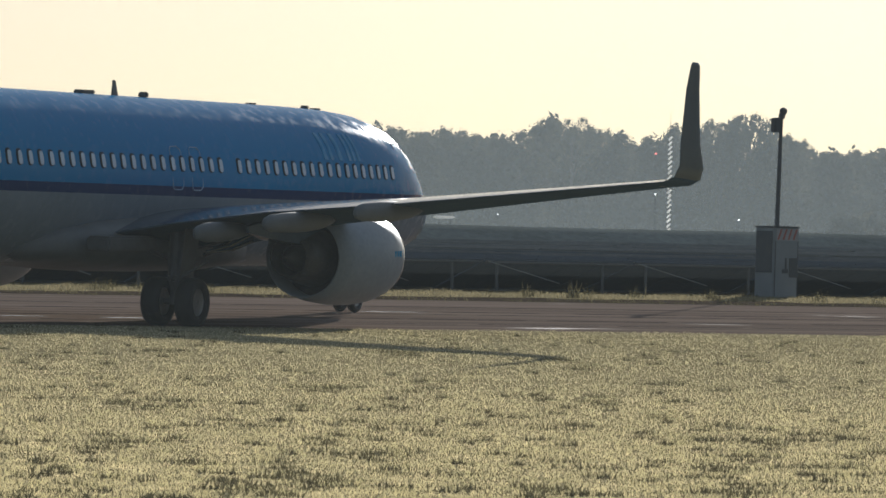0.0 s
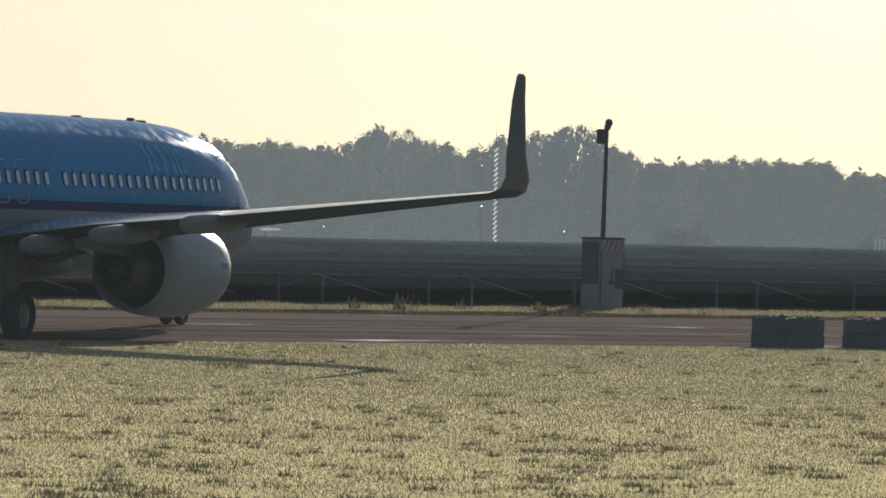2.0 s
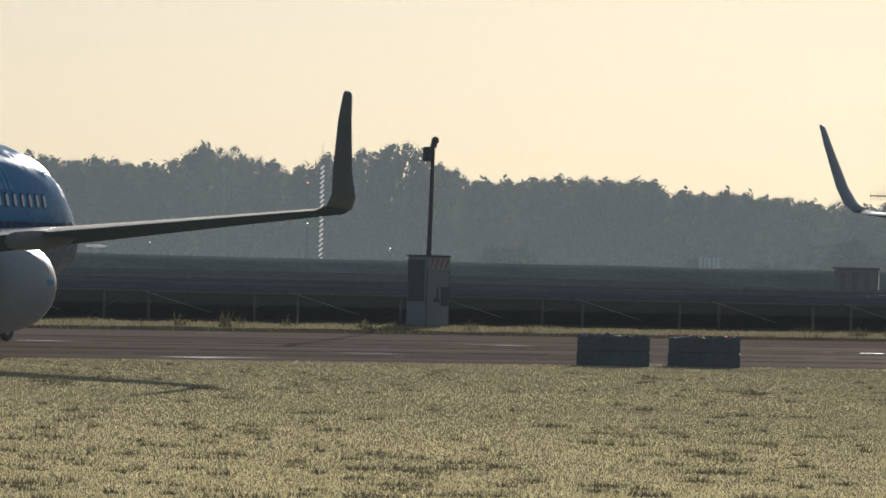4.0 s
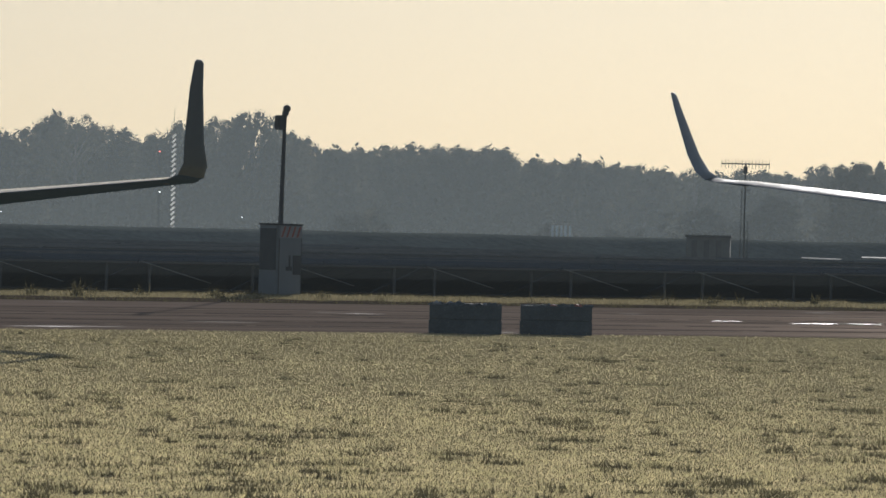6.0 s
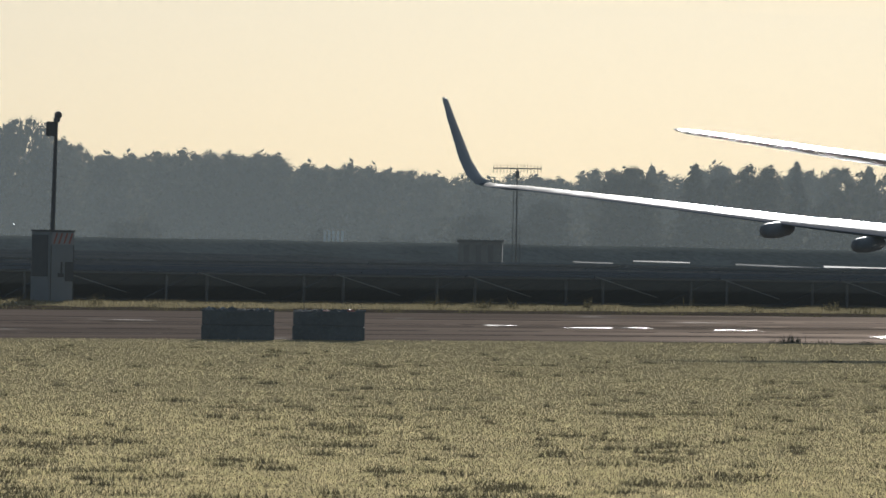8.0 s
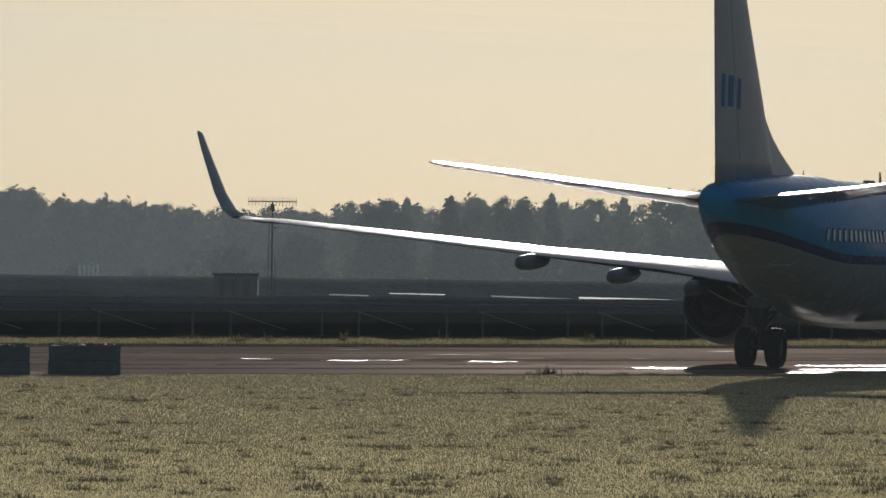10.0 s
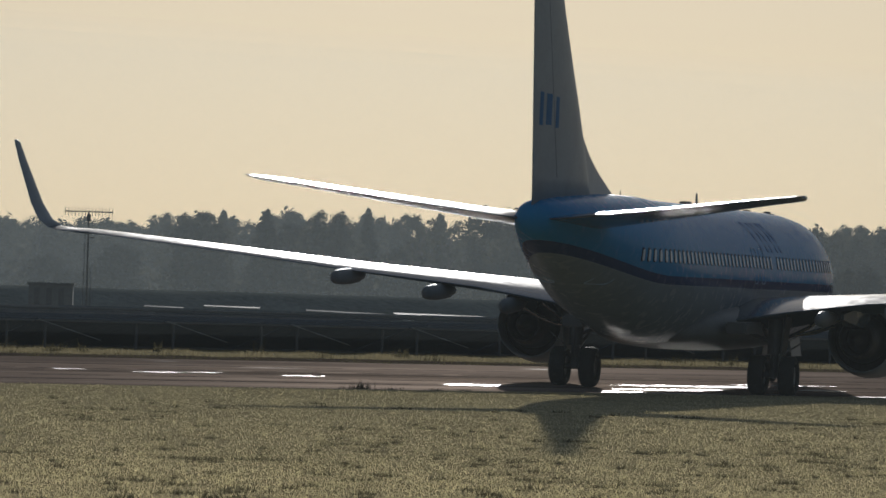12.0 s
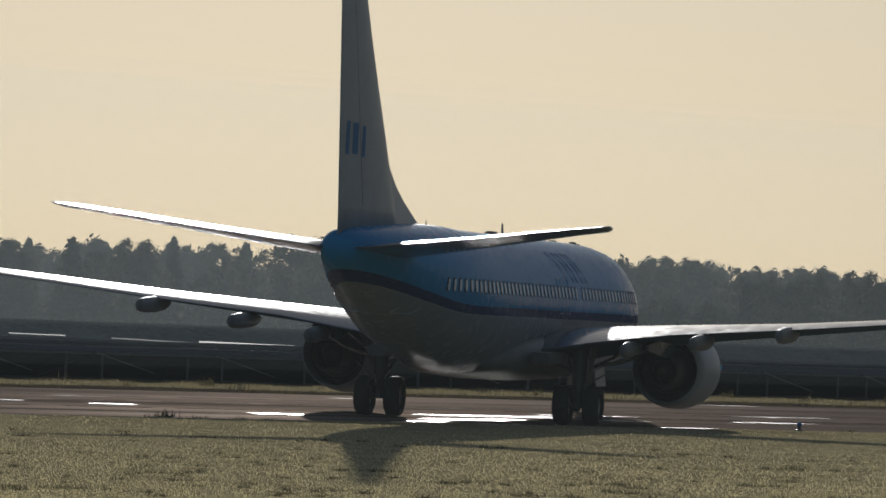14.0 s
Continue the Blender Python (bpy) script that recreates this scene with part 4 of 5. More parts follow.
def build_solar():
    # one table of panels: high edge towards the camera, on posts, with a light diagonal brace
    bm = bmesh.new()
    L = 5.25
    t0 = thing("solar_table", Matrix.Identity(4), "dark tilted solar panel table on steel posts", "solar panel", "solar tables in rows")
    slope = math.atan2(ROW_TOP - ROW_LOW, 3.2)
    tl = Matrix.Translation((0, 0, ROW_TOP)) @ pose(0, 0, 0, -math.degrees(slope), 0, 0)
    for i in range(5):
        bm2 = bmesh.new()
        box(bm2, (i * L / 5 + 0.01, 0, -0.04), ((i + 1) * L / 5 - 0.01, 3.3, 0), m=tl)
        part("panel", bm2, M_BACK, t0)
    box(bm, (0.02, 0.05, -0.09), (L - 0.02, 0.13, -0.045), m=tl)
    box(bm, (0.02, 3.0, -0.09), (L - 0.02, 3.08, -0.045), m=tl)
    part("purlin", bm, M_STRUT, t0)
    for x in (0.6, L - 0.9):
        bm2 = bmesh.new()
        tube(bm2, (x, 0.35, -0.1), (x, 0.35, ROW_TOP - 0.12), 0.05, seg=6)
        part("post", bm2, M_STRUT, t0)
    bm2 = bmesh.new()
    tube(bm2, (0.05, -0.02, ROW_TOP - 0.06), (2.6, -0.02, 0.72), 0.014, seg=6)
    part("brace", bm2, M_BRACE, t0)
    rng = random.Random(4)
    made = 0
    for r in range(0, 5):
        for i in range(-4, 26):
            u, v = i * 5.3 + 4.3, VERGE_END + 4 + r * 5.6
            m = Matrix.Translation(plan(u, v, 0.0)) @ pose(0, 0, rng.uniform(-0.015, 0.015), 0, 0, math.degrees(math.atan2(U.y, U.x)))
            if made == 0:
                t0.matrix_world = m
            else:
                copy_thing(t0, m)
            made += 1
    # farther rows: long joined rows, one thing; aluminium frames edge their high side
    bm, rail = bmesh.new(), bmesh.new()

    def slab(target, q, deep):
        top = [target.verts.new(p) for p in q]
        low = [target.verts.new(p - Vector((0, 0, deep))) for p in q]
        target.faces.new(top)
        target.faces.new(list(reversed(low)))
        for k in range(4):
            target.faces.new((top[k], low[k], low[(k + 1) % 4], top[(k + 1) % 4]))

    r = 5
    while True:
        v = VERGE_END + 4 + r * 5.6
        if v > 245:
            break
        u0, u1 = -120.0, 330.0
        u1 = min(u1, 150 + (v - 147) * 0.46 + 420 * (v < 150)) if v > 140 else 330.0
        n = int((u1 - u0) / 16)
        lift, ph = rng.uniform(-0.22, -0.07), rng.uniform(0, 6.28)
        for i in range(n):
            a = u0 + (u1 - u0) * i / n
            b = u0 + (u1 - u0) * (i + 1) / n - 0.3
            dz = lift + 0.05 * math.sin(0.03 * a + ph) + rng.uniform(-0.015, 0.015)
            slab(bm, [plan(a, v, ROW_TOP + dz), plan(b, v, ROW_TOP + dz), plan(b, v + 3.2, ROW_LOW + dz), plan(a, v + 3.2, ROW_LOW + dz)], 0.06)
            if rng.random() < 0.75:
                slab(rail, [plan(a, v - 0.04, ROW_TOP + dz + 0.02), plan(b, v - 0.04, ROW_TOP + dz + 0.02), plan(b, v - 0.005, ROW_TOP + dz + 0.02), plan(a, v - 0.005, ROW_TOP + dz + 0.02)], 0.07)
        r += 1
    bmesh.ops.recalc_face_normals(bm, faces=bm.faces[:])
    bmesh.ops.recalc_face_normals(rail, faces=rail.faces[:])
    rows = tagged(part("solar_rows", bm, M_BACK), "far rows of dark solar panels", "solar panels", kind="stuff")
    part("frame_rails", rail, M_FRAME, rows)


build_solar()


# ---- cabinet with camera pole ----
def build_cabinet():
    c = plan(39.25, 28.6, 0.44)
    m = Matrix.Translation(c) @ pose(0, 0, 0, 0, 0.4, 34)
    t = thing("equipment_cabinet", m, "grey equipment cabinet with hazard stripes and camera pole", "cabinet")
    w, d, h = 0.92, 0.92, 2.1
    bm = bmesh.new()
    box(bm, (-w / 2, -d / 2, 0), (w / 2, d / 2, h), 0.02)
    part("body", bm, M_SHED, t)
    bm = bmesh.new()
    box(bm, (-w / 2 - 0.03, -d / 2 - 0.03, h), (w / 2 + 0.03, d / 2 + 0.03, h + 0.05), 0.015)
    part("lid", bm, M_POLE, t)
    bm = bmesh.new()
    box(bm, (-w / 2 - 0.02, -d / 2 + 0.06, 0.75), (-w / 2 - 0.003, d / 2 - 0.05, h - 0.1), 0.005)
    part("side_panel", bm, M_SHED_DARK, t, "dark louvred side panel")
    bm = bmesh.new()
    box(bm, (-w / 2 + 0.1, -d / 2 - 0.005, h - 0.38), (w / 2 - 0.01, -d / 2 - 0.001, h - 0.03))
    part("hazard_band", bm, M_BAND, t, "pale band behind red stripes")
    for i in range(4):
        bm = bmesh.new()
        x = -w / 2 + 0.12 + i * 0.19
        pts = [(x, h - 0.36), (x + 0.065, h - 0.36), (x + 0.185, h - 0.04), (x + 0.12, h - 0.04)]
        vs = [bm.verts.new((min(px, w / 2 - 0.01), -d / 2 - 0.009, pz)) for px, pz in pts]
        bm.faces.new(vs)
        part("hazard_stripe", bm, M_RED, t)
    bm = bmesh.new()
    box(bm, (0.13, -d / 2 - 0.02, 0.62), (w / 2 - 0.02, -d / 2 - 0.003, 1.2), 0.005)
    sign = part("sign_board", bm, M_SHED_DARK, t, "dark square sign beside a dark figure")
    bm = bmesh.new()
    box(bm, (-0.03, -d / 2 - 0.018, 0.8), (0.03, -d / 2 - 0.003, 1.2), 0.004)
    box(bm, (-0.14, -d / 2 - 0.016, 0.74), (0.09, -d / 2 - 0.003, 0.86), 0.004)
    part("figure_bar", bm, M_SHED_DARK, sign)
    for x in (-w / 2 + 0.06, w / 2 - 0.02):
        bm = bmesh.new()
        box(bm, (x - 0.015, -d / 2 - 0.012, 0.05), (x + 0.015, -d / 2 - 0.003, h - 0.4), 0.003)
        part("door_edge", bm, M_SHED_DARK, t)
    bm = bmesh.new()
    tube(bm, (-0.02, 0, h + 0.05), (0.03, 0, h + 3.38), 0.075, 0.055, seg=12)
    pole = part("pole", bm, M_POLE, t, "dark tapered pole leaning slightly")
    bm = bmesh.new()
    box(bm, (-0.29, -0.12, h + 2.86), (-0.06, 0.12, h + 3.3), 0.03)
    part("control_box", bm, M_POLE, pole)
    bm = bmesh.new()
    tube(bm, (0.03, 0, h + 3.3), (0.06, 0, h + 3.42), 0.1, seg=12)
    bmesh.ops.create_uvsphere(bm, u_segments=16, v_segments=10, radius=0.12, matrix=Matrix.Translation((0.08, -0.02, h + 3.5)))
    part("camera_head", bm, M_POLE, pole, "round camera head")


build_cabinet()


# ---- small edge lamp on the near shoulder of the taxiway, and a white shape far off ----
EDGE_LAMP = (64.94, -3.52)


def build_edge_lamp():
    t = thing("edge_lamp", Matrix.Translation(plan(EDGE_LAMP[0], EDGE_LAMP[1], ground_z(EDGE_LAMP[1]) - 0.01)), "small dark taxiway edge lamp in the grass", "lamp")
    bm = bmesh.new()
    revolve(bm, [(0.0, 0.11), (0.03, 0.11), (0.05, 0.06), (0.14, 0.055), (0.15, 0.02)], Vector((0, 0, 0)), 16)
    for v in bm.verts:
        v.co = Vector((v.co.y, v.co.z, v.co.x))
    part("base", bm, M_POLE, t)
    bm = bmesh.new()
    bmesh.ops.create_uvsphere(bm, u_segments=14, v_segments=8, radius=0.07, matrix=Matrix.Translation((0, 0, 0.19)))
    part("lens", bm, M_BLUE, t, "blue glass lens", smooth=True)


def build_far_white_shape():
    # a thin white shape of unknown kind; the legs are added to carry it
    t = thing("flatbed_trailer", Matrix.Translation(polar(0.01, 560.0, 0.4)), "low tapered white shape far off beyond the panels", "trailer")
    z0 = HEAD + 560 * math.tan(radians(0.033)) - 0.4
    bm = bmesh.new()
    loft(bm, [[Vector((x, y, z0 + z)) for y, z in ((-0.8, -h), (0.8, -h), (0.8, h), (-0.8, h))] for x, h in ((-1.0, 0.06), (-0.7, 0.13), (0.6, 0.12), (0.9, 0.05))])
    part("body", bm, M_MASTW, t)
    for x in (-0.5, 0.5):
        bm = bmesh.new()
        tube(bm, (x, 0, -0.1), (x, 0, z0 - 0.1), 0.06, seg=6)
        part("leg", bm, M_POLE, t)


build_edge_lamp()


# ---- two blocks at the near edge of the taxiway ----
def build_blocks():
    rng = random.Random(2)
    for u0, u1 in ((21.75, 24.2), (24.55, 26.95)):
        c = plan((u0 + u1) / 2, NEAR_EDGE - 0.2, -0.04)
        ang = math.degrees(math.atan2(c.x, c.y))
        t = thing("barrier_block", Matrix.Translation(c) @ pose(0, 0, 0, 0, 0, -ang), "dark blue-grey weathered barrier block with ragged top", "barrier block", "blocks beside the taxiway")
        w = 1.79
        bm = bmesh.new()
        box(bm, (-w / 2, -0.3, 0), (w / 2, 0.3, 0.36), 0.02)
        part("lower_block", bm, M_CONC, t)
        bm = bmesh.new()
        box(bm, (-w / 2 + 0.015, -0.29, 0.365), (w / 2 - 0.005, 0.29, 0.72), 0.02)
        part("upper_block", bm, M_CONC, t)
        for i in range(16):
            x = -w / 2 + 0.08 + (w - 0.16) * i / 15
            bm = bmesh.new()
            r = rng.uniform(0.05, 0.1)
            bmesh.ops.create_icosphere(bm, subdivisions=1, radius=r, matrix=Matrix.Translation((x, rng.uniform(-0.12, 0.12), 0.72)) @ Matrix.Diagonal((1.3, 1, rng.uniform(0.5, 0.9), 1)))
            for v in bm.verts:
                v.co += Vector((rng.uniform(-1, 1), rng.uniform(-1, 1), rng.uniform(-1, 1))) * 0.025
            part("rubble", bm, M_RED if rng.random() < 0.12 else (M_SHED if rng.random() < 0.1 else M_CONC), t)


build_blocks()


def polar(az, d, z=0.0):
    return Vector((d * math.sin(radians(az)), d * math.cos(radians(az)), z))


# ---- far things: lattice mast, antenna, hut, marker lights ----
def build_far():
    # lattice mast
    d = 560.0
    c = polar(2.0, d, 0.3)
    t = thing("lattice_mast", Matrix.Translation(c) @ pose(0, 0, 0, 0, 0, 0), "thin pale lattice mast with a whip on top", "mast")
    H, w = 10.2, 0.32
    for ox, oy in ((-w / 2, -w / 3), (w / 2, -w / 3), (0, w / 2)):
        bm = bmesh.new()
        tube(bm, (ox, oy, 0), (ox, oy, H), 0.014, seg=5)
        part("leg", bm, M_POLE, t)
    i, z = 0, 0.0
    while z < H - 0.4:
        bm = bmesh.new()
        tube(bm, (-w / 2, -w / 3, z), (w / 2, -w / 3, z + 0.34), 0.085, seg=6)
        part("brace", bm, M_MASTW, t)
        z += 0.42
        i += 1
    bm = bmesh.new()
    tube(bm, (0, 0, H), (0, 0, H + 2.0), 0.035, 0.015, seg=6)
    part("whip", bm, M_POLE, t)
    # antenna array on a mast
    d = 430.0
    c = polar(7.085, d, 0.3)
    t = thing("antenna_mast", Matrix.Translation(c) @ pose(0, 0, 0, 0, 0, -7), "tall thin mast with a horizontal aerial array", "antenna")
    top = 7.05
    bm = bmesh.new()
    tube(bm, (0, 0, 0), (0, 0, top), 0.07, 0.05, seg=8)
    part("pole", bm, M_POLE, t)
    bm = bmesh.new()
    tube(bm, (-0.28, 0, 0), (-0.2, 0, top - 1.2), 0.03, seg=6)
    part("stay", bm, M_POLE, t)
    bm = bmesh.new()
    tube(bm, (0.22, 0, 0), (0.22, 0, 3.3), 0.05, 0.02, seg=6)
    part("short_pole", bm, M_POLE, t)
    bm = bmesh.new()
    tube(bm, (-1.62, 0, top), (1.62, 0, top), 0.04, seg=8)
    boom = part("boom", bm, M_POLE, t)
    for k in range(15):
        x = -1.58 + 3.16 * k / 14
        bm = bmesh.new()
        tube(bm, (x, 0, top - 0.3), (x, 0, top + 0.3), 0.018, seg=5)
        part("element", bm, M_POLE, boom)
    bm = bmesh.new()
    box(bm, (-0.14, -0.14, top - 0.65), (0.14, 0.14, top - 0.15), 0.03)
    part("junction_box", bm, M_POLE, t)
    # low hut beside the antenna
    c = polar(6.77, 425.0, 0.3)
    t = thing("equipment_hut", Matrix.Translation(c) @ pose(0, 0, 0, 0, 0, -8), "low flat-roofed pale hut", "hut")
    bm = bmesh.new()
    box(bm, (-1.45, -1.2, 0), (1.45, 1.2, 2.1), 0.02)
    part("wall", bm, M_HUT, t)
    bm = bmesh.new()
    box(bm, (-1.55, -1.3, 2.1), (1.55, 1.3, 2.25), 0.02)
    part("roof", bm, M_POLE, t)
    for x in (-0.9, -0.1, 0.7):
        bm = bmesh.new()
        box(bm, (x - 0.18, -1.22, 0.3), (x + 0.18, -1.203, 1.9), 0.005)
        part("door_panel", bm, M_SHED_DARK, t)


build_far()
build_far_white_shape()


def build_marker_boards():
    c = polar(5.46, 600.0, 0.3)
    t = thing("marker_board", Matrix.Translation(c) @ pose(0, 0, 0, 0, 0, -5.5), "row of pale upright marker boards far off", "marker board")
    for i in range(5):
        x = -0.82 + 0.41 * i
        bm = bmesh.new()
        box(bm, (x - 0.11, -0.03, 1.1), (x + 0.11, 0.03, 2.85), 0.01)
        part("board", bm, M_BRIGHT, t)
        bm = bmesh.new()
        tube(bm, (x, 0.05, -0.05), (x, 0.05, 2.6), 0.03, seg=6)
        part("post", bm, M_POLE, t)


build_marker_boards()


# ---- low grass dike beyond the solar field ----
def build_dike():
    bm = bmesh.new()
    rng = random.Random(5)
    prev = None
    for i in range(121):
        u = -250 + 8 * i
        top = 2.24 + rng.uniform(-0.04, 0.04)
        ring = [bm.verts.new(plan(u, v, z)) for v, z in ((252, 0.3), (257, top - 0.25), (259, top), (263, top), (272, 0.3))]
        if prev:
            for k in range(4):
                bm.faces.new((prev[k], ring[k], ring[k + 1], prev[k + 1]))
        prev = ring
    bmesh.ops.recalc_face_normals(bm, faces=bm.faces[:])
    tagged(part("dike", bm, M_DIKE, smooth=True), "low grassy dike behind the solar field", "dike", kind="structure")


build_dike()


# ---- small approach lights on thin posts ----
def build_lights():
    glow = {}
    for key, col, power in (("white", (1.0, 0.95, 0.85), 6.0), ("red", (1.0, 0.12, 0.06), 2.0)):
        m = bpy.data.materials.new("lamp_" + key)
        m.use_nodes = True
        b = m.node_tree.nodes["Principled BSDF"]
        b.inputs["Emission Color"].default_value = (*col, 1)
        b.inputs["Emission Strength"].default_value = power
        glow[key] = m
    for az, el, d, key, r in ((1.874, 0.64, 620.0, "red", 0.07), (1.88, 0.28, 620.0, "white", 0.045), (2.62, 0.07, 620.0, "white", 0.048), (0.48, 0.07, 640.0, "white", 0.04)):
        z = HEAD + d * math.tan(radians(el))
        ob = thing("marker_light", Matrix.Translation(polar(az, d, 0.3)), "small glowing airfield light on a thin post", "light", "airfield marker lights")
        bm = bmesh.new()
        tube(bm, (0, 0, 0), (0, 0, z - 0.3 - r), 0.03, seg=6)
        part("post", bm, M_POLE, ob)
        bm = bmesh.new()
        bmesh.ops.create_uvsphere(bm, u_segments=12, v_segments=8, radius=r, matrix=Matrix.Translation((0, 0, z - 0.3)) @ Matrix.Diagonal((1.3, 1, 0.8, 1)))
        part("lens", bm, glow[key], ob, smooth=True)


build_lights()


# ---- far panel rows that lie flatter and catch the low sun ----
def build_flat_rows():
    for a0, d0, a1, d1, deep in GLINT_ROWS:
        deep *= 0.6
        ob = thing("flat_solar_row", Matrix.Translation(polar(a0, d0, 0.4)), "far low row of glass panels glinting in the sun", "solar panel", "flat glinting rows")
        o = polar(a0, d0)
        rise = deep * math.tan(radians(5))
        q = [polar(a0, d0) - o, polar(a1, d1) - o, polar(a1, d1 + deep) - o, polar(a0, d0 + deep) - o]
        zs = (0.8, 0.8, 0.8 + rise, 0.8 + rise)
        bm = bmesh.new()
        top = [bm.verts.new((p.x, p.y, z)) for p, z in zip(q, zs)]
        low = [bm.verts.new((p.x, p.y, z - 0.06)) for p, z in zip(q, zs)]
        bm.faces.new(top)
        bm.faces.new(list(reversed(low)))
        for k in range(4):
            bm.faces.new((top[k], low[k], low[(k + 1) % 4], top[(k + 1) % 4]))
        bmesh.ops.recalc_face_normals(bm, faces=bm.faces[:])
        part("panel", bm, M_GLASSY, ob)
        for p, z in zip(q, zs):
            bm = bmesh.new()
            tube(bm, (p.x * 0.96, p.y * 0.96, -0.1), (p.x * 0.96, p.y * 0.96, z - 0.03), 0.05, seg=6)
            part("post", bm, M_STRUT, ob)


GLINT_ROWS = ((7.6, 418.0, 7.95, 402.0, 1.2), (8.13, 462.0, 8.63, 446.0, 1.2), (9.04, 425.0, 9.78, 379.0, 1.4), (9.82, 404.0, 10.75, 372.0, 2.0), (10.8, 398.0, 11.6, 372.0, 2.0))
build_flat_rows()


# ---- far-field haze put in as faint translucent sheets, lit by sun and sky ----
def build_haze_sheets(name, sheets, thick):
    m = bpy.data.materials.new("haze_veil")
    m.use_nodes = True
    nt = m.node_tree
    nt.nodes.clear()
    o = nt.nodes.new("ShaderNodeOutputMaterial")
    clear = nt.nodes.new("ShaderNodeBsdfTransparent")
    veil = nt.nodes.new("ShaderNodeBsdfTranslucent")
    veil.inputs["Color"].default_value = (0.58, 0.675, 0.72, 1)
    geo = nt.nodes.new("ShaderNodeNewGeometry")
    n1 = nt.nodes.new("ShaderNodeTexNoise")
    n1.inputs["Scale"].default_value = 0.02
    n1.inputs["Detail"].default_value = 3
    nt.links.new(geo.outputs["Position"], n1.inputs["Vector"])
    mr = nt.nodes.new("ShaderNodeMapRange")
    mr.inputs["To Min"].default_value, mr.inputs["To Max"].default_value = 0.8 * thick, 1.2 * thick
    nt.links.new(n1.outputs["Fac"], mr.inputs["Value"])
    # the sheets' opacity falls slightly with height
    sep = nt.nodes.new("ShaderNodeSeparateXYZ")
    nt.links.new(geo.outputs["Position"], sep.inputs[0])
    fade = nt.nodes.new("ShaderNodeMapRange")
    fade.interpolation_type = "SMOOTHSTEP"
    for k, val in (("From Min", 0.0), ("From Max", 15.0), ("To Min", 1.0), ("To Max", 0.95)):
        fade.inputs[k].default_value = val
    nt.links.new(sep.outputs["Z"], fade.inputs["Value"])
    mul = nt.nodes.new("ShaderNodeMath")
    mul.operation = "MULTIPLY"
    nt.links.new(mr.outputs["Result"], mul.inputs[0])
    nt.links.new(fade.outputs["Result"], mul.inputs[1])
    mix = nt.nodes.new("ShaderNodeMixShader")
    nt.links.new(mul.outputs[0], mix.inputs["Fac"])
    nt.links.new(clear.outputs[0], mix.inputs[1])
    nt.links.new(veil.outputs[0], mix.inputs[2])
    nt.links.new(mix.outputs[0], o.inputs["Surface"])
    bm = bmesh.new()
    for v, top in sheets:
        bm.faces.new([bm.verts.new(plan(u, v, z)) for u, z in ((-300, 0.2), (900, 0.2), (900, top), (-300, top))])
    tagged(part(name, bm, m), "translucent blue-grey sheets standing in for haze", "mist", kind="stuff")


build_haze_sheets("field_haze_sheets", ((29.9, 12.0), (120, 15.0)), 0.011)
build_haze_sheets("wood_haze_sheets", ((280, 22.0), (340, 26.0), (400, 30.0), (460, 34.0)), 0.033)
# one sheet close to the camera, added to lift the dark tones
build_haze_sheets("near_haze_sheet", ((-100.0, 16.0),), 0.0165)


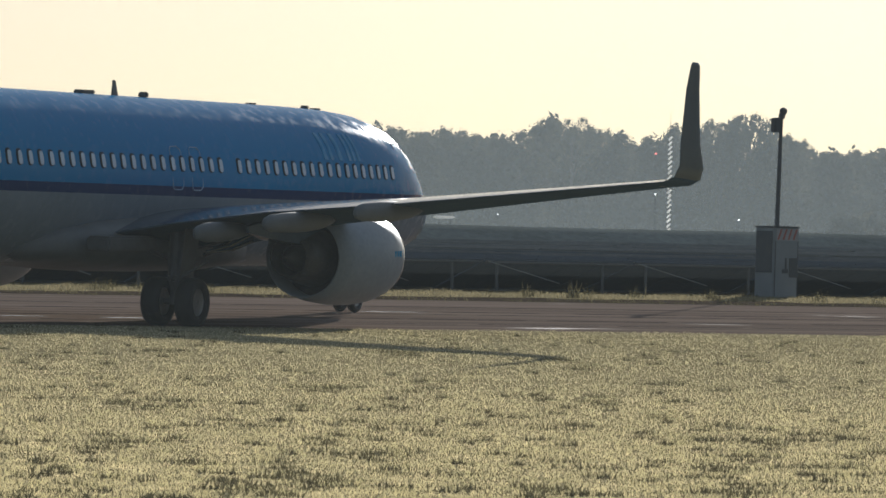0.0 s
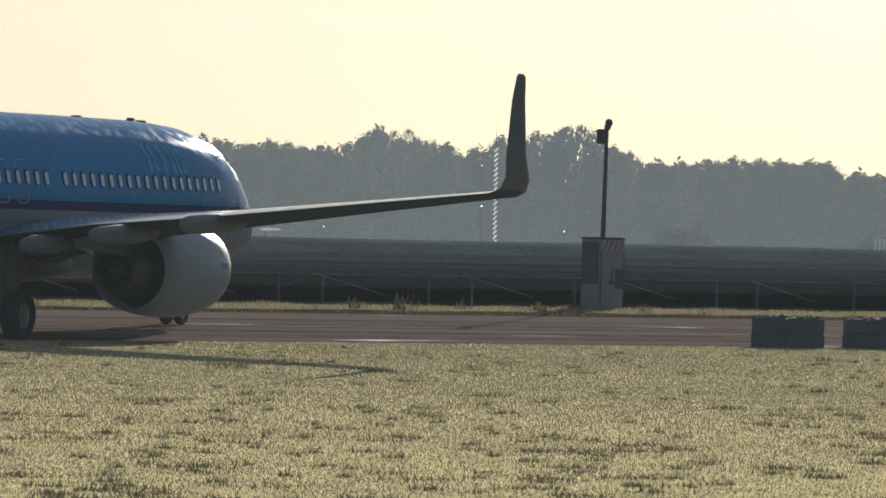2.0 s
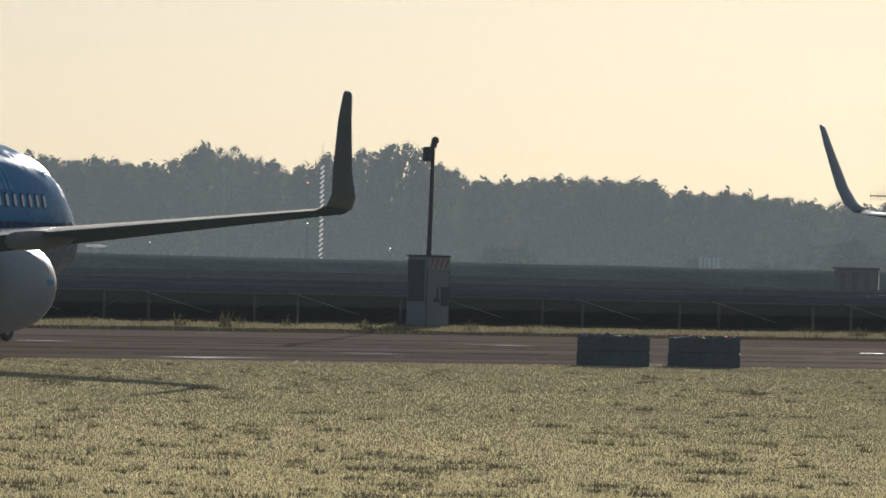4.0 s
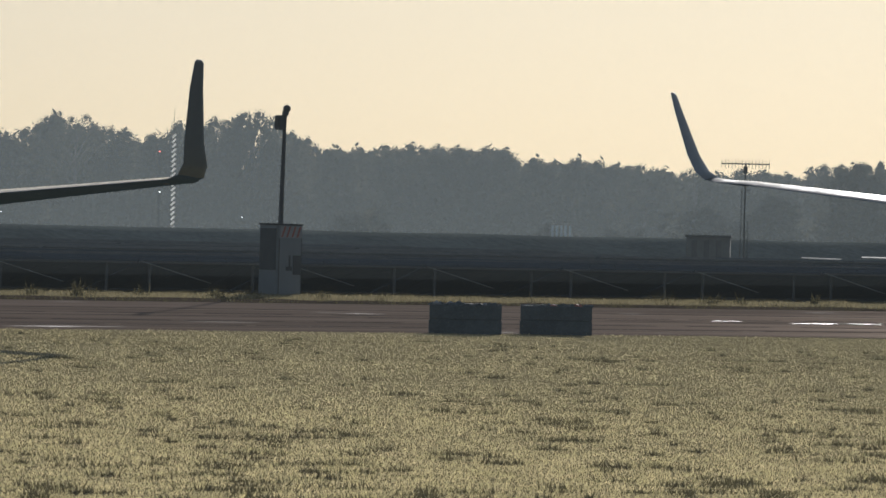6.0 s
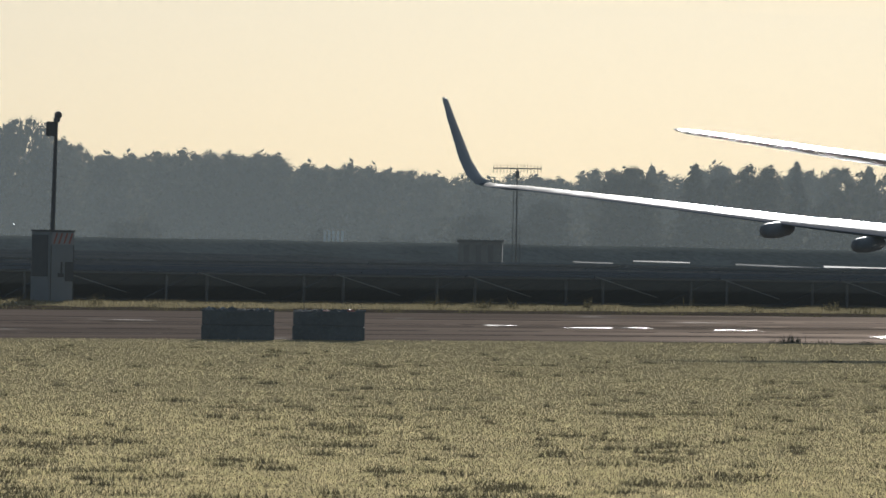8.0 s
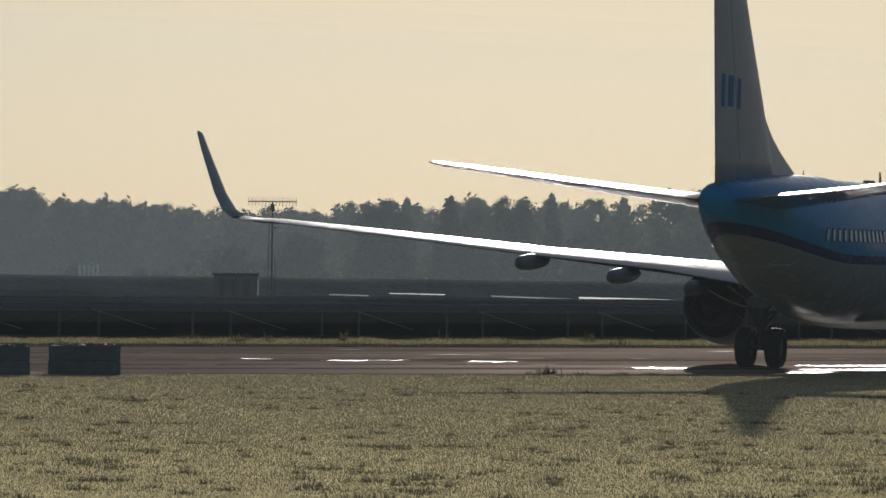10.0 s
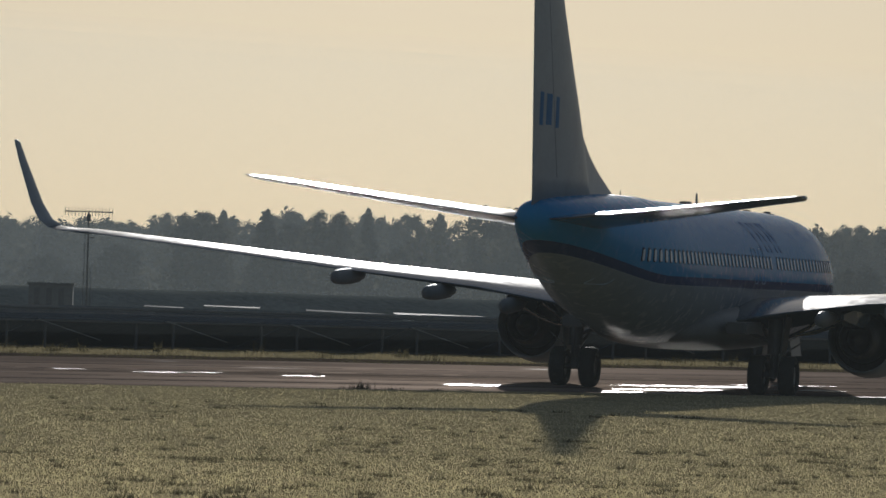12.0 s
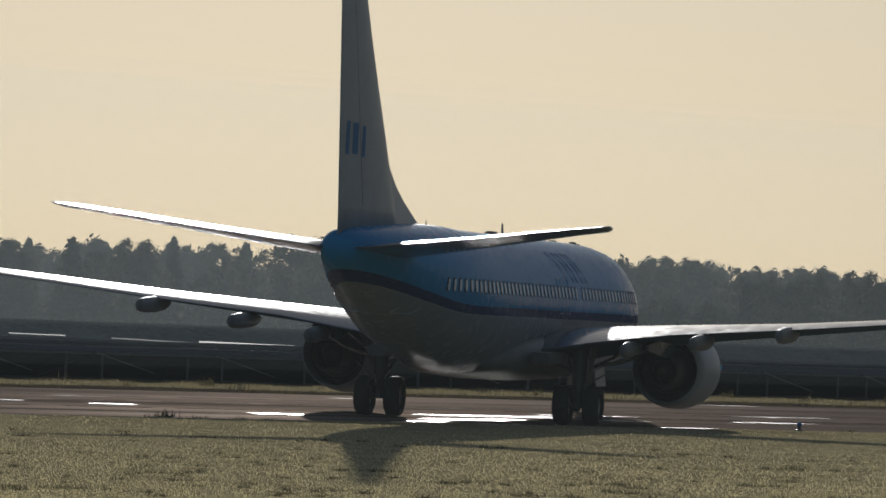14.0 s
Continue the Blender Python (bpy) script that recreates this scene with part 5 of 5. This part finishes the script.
# ---- woodland ----
def make_tree(seed, height, spread, shape, lobes, per_lobe, bare=0.0):
    """A trunk with limbs that end in leafy lobes. shape: dome, cone or fan; bare: share of open twigs."""
    rng = random.Random(seed)
    nrg = np.random.default_rng(seed)
    t = new("tree")

    def girth(f):
        if shape == "cone":
            return max(0.0, 1 - f) ** 0.75 * min(1.0, 0.35 + 3 * f)
        if shape == "fan":
            return math.sqrt(max(0.0, 1 - ((f - 0.66) / 0.36) ** 2)) if f > 0.3 else 0.15
        return math.sqrt(max(0.0, 1 - ((f - 0.5) / 0.51) ** 2))

    bm = bmesh.new()
    bend = rng.uniform(-0.3, 0.3)
    tube(bm, (0, 0, 0), (bend, 0, height * 0.6), 0.3, 0.13, seg=8)
    tube(bm, (bend, 0, height * 0.6), (bend, 0, height * 0.93), 0.13, 0.03, seg=6)
    centres = []
    for i in range(lobes):
        f = 0.16 + (0.82 if shape == "cone" else 0.78) * ((i + rng.random()) / lobes) ** 0.85
        a = i * 2.4 + rng.uniform(-0.5, 0.5)
        reach = spread * girth(f) * rng.uniform(0.4, 0.84)
        c = Vector((math.cos(a) * reach + bend, math.sin(a) * reach, height * f))
        centres.append((c, spread * rng.uniform(0.2, 0.34) * (0.3 + 0.7 * girth(f) if shape == "cone" else 0.55 + 0.45 * girth(f)) * (0.75 if bare else 0.62 if shape == "cone" else 1.0)))
        tube(bm, (bend * f, 0, max(0.1 * height, height * (f - 0.2))), c, 0.09, 0.03, seg=5)
        for k in range(5 if bare else 3):
            d = Vector((math.cos(a) + rng.uniform(-0.9, 0.9), math.sin(a) + rng.uniform(-0.9, 0.9), rng.uniform(0.3, 1.4))).normalized()
            end = c + d * centres[-1][1] * rng.uniform(0.9, 1.25)
            end.z = min(end.z, height)
            tube(bm, c, end, 0.025, 0.008, seg=4)
    part("trunk", bm, M_BARK, t)
    P, S = [], []
    for c, r in centres:
        k = int(per_lobe * rng.uniform(0.75, 1.25))
        q = nrg.normal(0, 1, (k, 3))
        q /= np.linalg.norm(q, axis=1)[:, None]
        # knobbly lobes: the shell swells in and out
        swell = 1 + 0.22 * np.sin(4 * q[:, 0] + 7 * r) * np.sin(4 * q[:, 2] + 3 * c.z) + 0.12 * np.sin(9 * q[:, 1] + c.x)
        rad = r * swell * nrg.uniform(0.25, 1.0, k) ** 0.5
        P.append(np.array(c)[None] + q * rad[:, None] * np.array([1.1, 1.1, 0.85]))
        S.append(nrg.uniform(0.08, 0.2, k) * (0.75 if bare else 1.0))
        # dense heart of each lobe
        ki = int(k * (0.03 if bare else 0.13))
        P.append(np.array(c)[None] + nrg.normal(0, 0.36 * r, (ki, 3)))
        S.append(nrg.uniform(0.3, 0.55, ki))
    # inner crown and the skirt of bushes round the foot
    ki = 90 if bare else 420
    f = nrg.uniform(0.2, 0.86, ki)
    a = nrg.uniform(0, 6.283, ki)
    g = np.array([girth(x) for x in f]) * spread * 0.7 * np.sqrt(nrg.uniform(0, 1, ki))
    P.append(np.stack([g * np.cos(a), g * np.sin(a), f * height], 1))
    S.append(nrg.uniform(0.35, 0.7, ki))
    kb = 420
    P.append(np.stack([nrg.normal(0, 2.6, kb), nrg.normal(0, 2.0, kb), height * 0.42 * nrg.uniform(0, 1, kb) ** 1.3], 1))
    S.append(nrg.uniform(0.3, 0.6, kb))
    P, S = np.concatenate(P), np.concatenate(S)[:, None]
    low = (P[:, 2] > 0) & (P[:, 2] < height * 1.01)
    P, S = P[low], S[low]
    n = len(P)
    a = nrg.normal(0, 1, (n, 3))
    a /= np.linalg.norm(a, axis=1)[:, None]
    b = np.cross(a, nrg.normal(0, 1, (n, 3)))
    b /= np.linalg.norm(b, axis=1)[:, None]
    co = np.stack([P - a * S, P + b * S * 0.6, P + a * S, P - b * S * 0.6], 1).reshape(-1, 3)
    me = bpy.data.meshes.new("crown")
    me.vertices.add(4 * n)
    me.vertices.foreach_set("co", co.astype(np.float32).ravel())
    me.loops.add(4 * n)
    me.loops.foreach_set("vertex_index", np.arange(4 * n, dtype=np.int32))
    me.polygons.add(n)
    me.polygons.foreach_set("loop_start", np.arange(0, 4 * n, 4, dtype=np.int32))
    me.update()
    me.validate()
    me.materials.append(M_LEAF)
    crown = new("crown", me)
    crown.parent = t
    words = {"dome": "hazy broad autumn tree with a rounded crown", "cone": "hazy slender tree with a pointed crown", "fan": "hazy half-bare tree with an open twiggy crown"}
    return tagged(t, words[shape], "tree", "woodland edge trees")


# skyline: azimuth and elevation of the crowns, in degrees
SKYLINE = ((-5, 0.85), (-0.65, 0.87), (-0.45, 0.79), (0.06, 0.81), (0.41, 0.73), (0.66, 0.84), (1.06, 0.96), (1.56, 0.86), (1.77, 0.75), (1.97, 0.83), (2.36, 0.96), (2.72, 0.96), (3.07, 0.8), (3.5, 0.7),
           (4.06, 0.74), (4.56, 0.75), (5.36, 0.67), (5.87, 0.62), (6.47, 0.57), (7.38, 0.56), (8.07, 0.68), (8.4, 0.61), (8.81, 0.71), (9.37, 0.66), (9.72, 0.72), (10.27, 0.67), (10.82, 0.82), (11.2, 0.66), (13.69, 0.66), (13.98, 0.72), (14.39, 0.66), (14.75, 0.62), (15.06, 0.68), (15.5, 0.61), (17, 0.66))


def skyline(az):
    for a, b in zip(SKYLINE, SKYLINE[1:]):
        if az <= b[0]:
            return a[1] + (b[1] - a[1]) * max(0, (az - a[0]) / (b[0] - a[0]))
    return 0.65


def build_woods():
    rng = random.Random(11)
    H0 = 13.0
    domes = [make_tree(20, H0, 4.6, "dome", 30, 150), make_tree(21, H0, 5.4, "dome", 34, 150), make_tree(22, H0, 3.8, "dome", 26, 150)]
    cones = [make_tree(30, H0, 3.4, "cone", 60, 66), make_tree(31, H0, 4.0, "cone", 64, 66)]
    fans = [make_tree(40, H0, 4.2, "fan", 26, 100, 0.5), make_tree(41, H0, 3.6, "fan", 24, 90, 0.5)]
    used = set()
    for row, (d, step) in enumerate(((770, 0.33), (812, 0.31), (858, 0.42))):
        az = -5.2
        while az < 17.2:
            a = az + rng.uniform(-0.1, 0.1)
            dd = d + rng.uniform(-16, 16)
            top = HEAD - 0.3 + dd * math.tan(radians(skyline(a))) * (rng.uniform(0.96, 1.09) if row == 0 else rng.uniform(0.94, 1.06))
            # open twiggy trees by the mast, pointed ones to the east, broad crowns elsewhere
            r = rng.random()
            if 1.85 < a < 2.9:
                pool = fans if r < 0.55 else domes
            elif 7.0 < a < 10.6:
                pool = cones if r < 0.16 else (fans if r < 0.4 else domes)
            else:
                pool = domes if r < 0.84 else fans
            t = pool[rng.randrange(len(pool))]
            m = Matrix.Translation(polar(a, dd, 0.3)) @ pose(0, 0, 0, 0, 0, rng.uniform(0, 360))
            if t not in used:
                used.add(t)
                ob = t
                ob.matrix_world = m
            else:
                ob = copy_thing(t, m)
            sc = top / H0
            ob.scale = (rng.uniform(0.85, 1.1), rng.uniform(0.85, 1.1), sc)
            az += step * rng.uniform(0.75, 1.25)


def build_thicket():
    """Undergrowth that closes the wood behind its edge trees."""
    nrg = np.random.default_rng(77)
    n = 42000
    az = np.radians(nrg.uniform(-5.5, 17.5, n))
    d = nrg.uniform(880, 930, n)
    P = np.stack([d * np.sin(az), d * np.cos(az), 0.3 + 9.6 * nrg.uniform(0, 1, n)], 1)
    a = nrg.normal(0, 1, (n, 3))
    a /= np.linalg.norm(a, axis=1)[:, None]
    b = np.cross(a, nrg.normal(0, 1, (n, 3)))
    b /= np.linalg.norm(b, axis=1)[:, None]
    sz = nrg.uniform(0.5, 1.35, (n, 1))
    co = np.stack([P - a * sz, P + b * sz * 0.6, P + a * sz, P - b * sz * 0.6], 1).reshape(-1, 3)
    me = bpy.data.meshes.new("undergrowth")
    me.from_pydata(co.tolist(), [], np.arange(4 * n).reshape(-1, 4).tolist())
    me.materials.append(M_LEAF)
    tagged(new("undergrowth", me), "dense hazy undergrowth inside the far wood", "undergrowth", kind="stuff")


build_woods()
build_thicket()
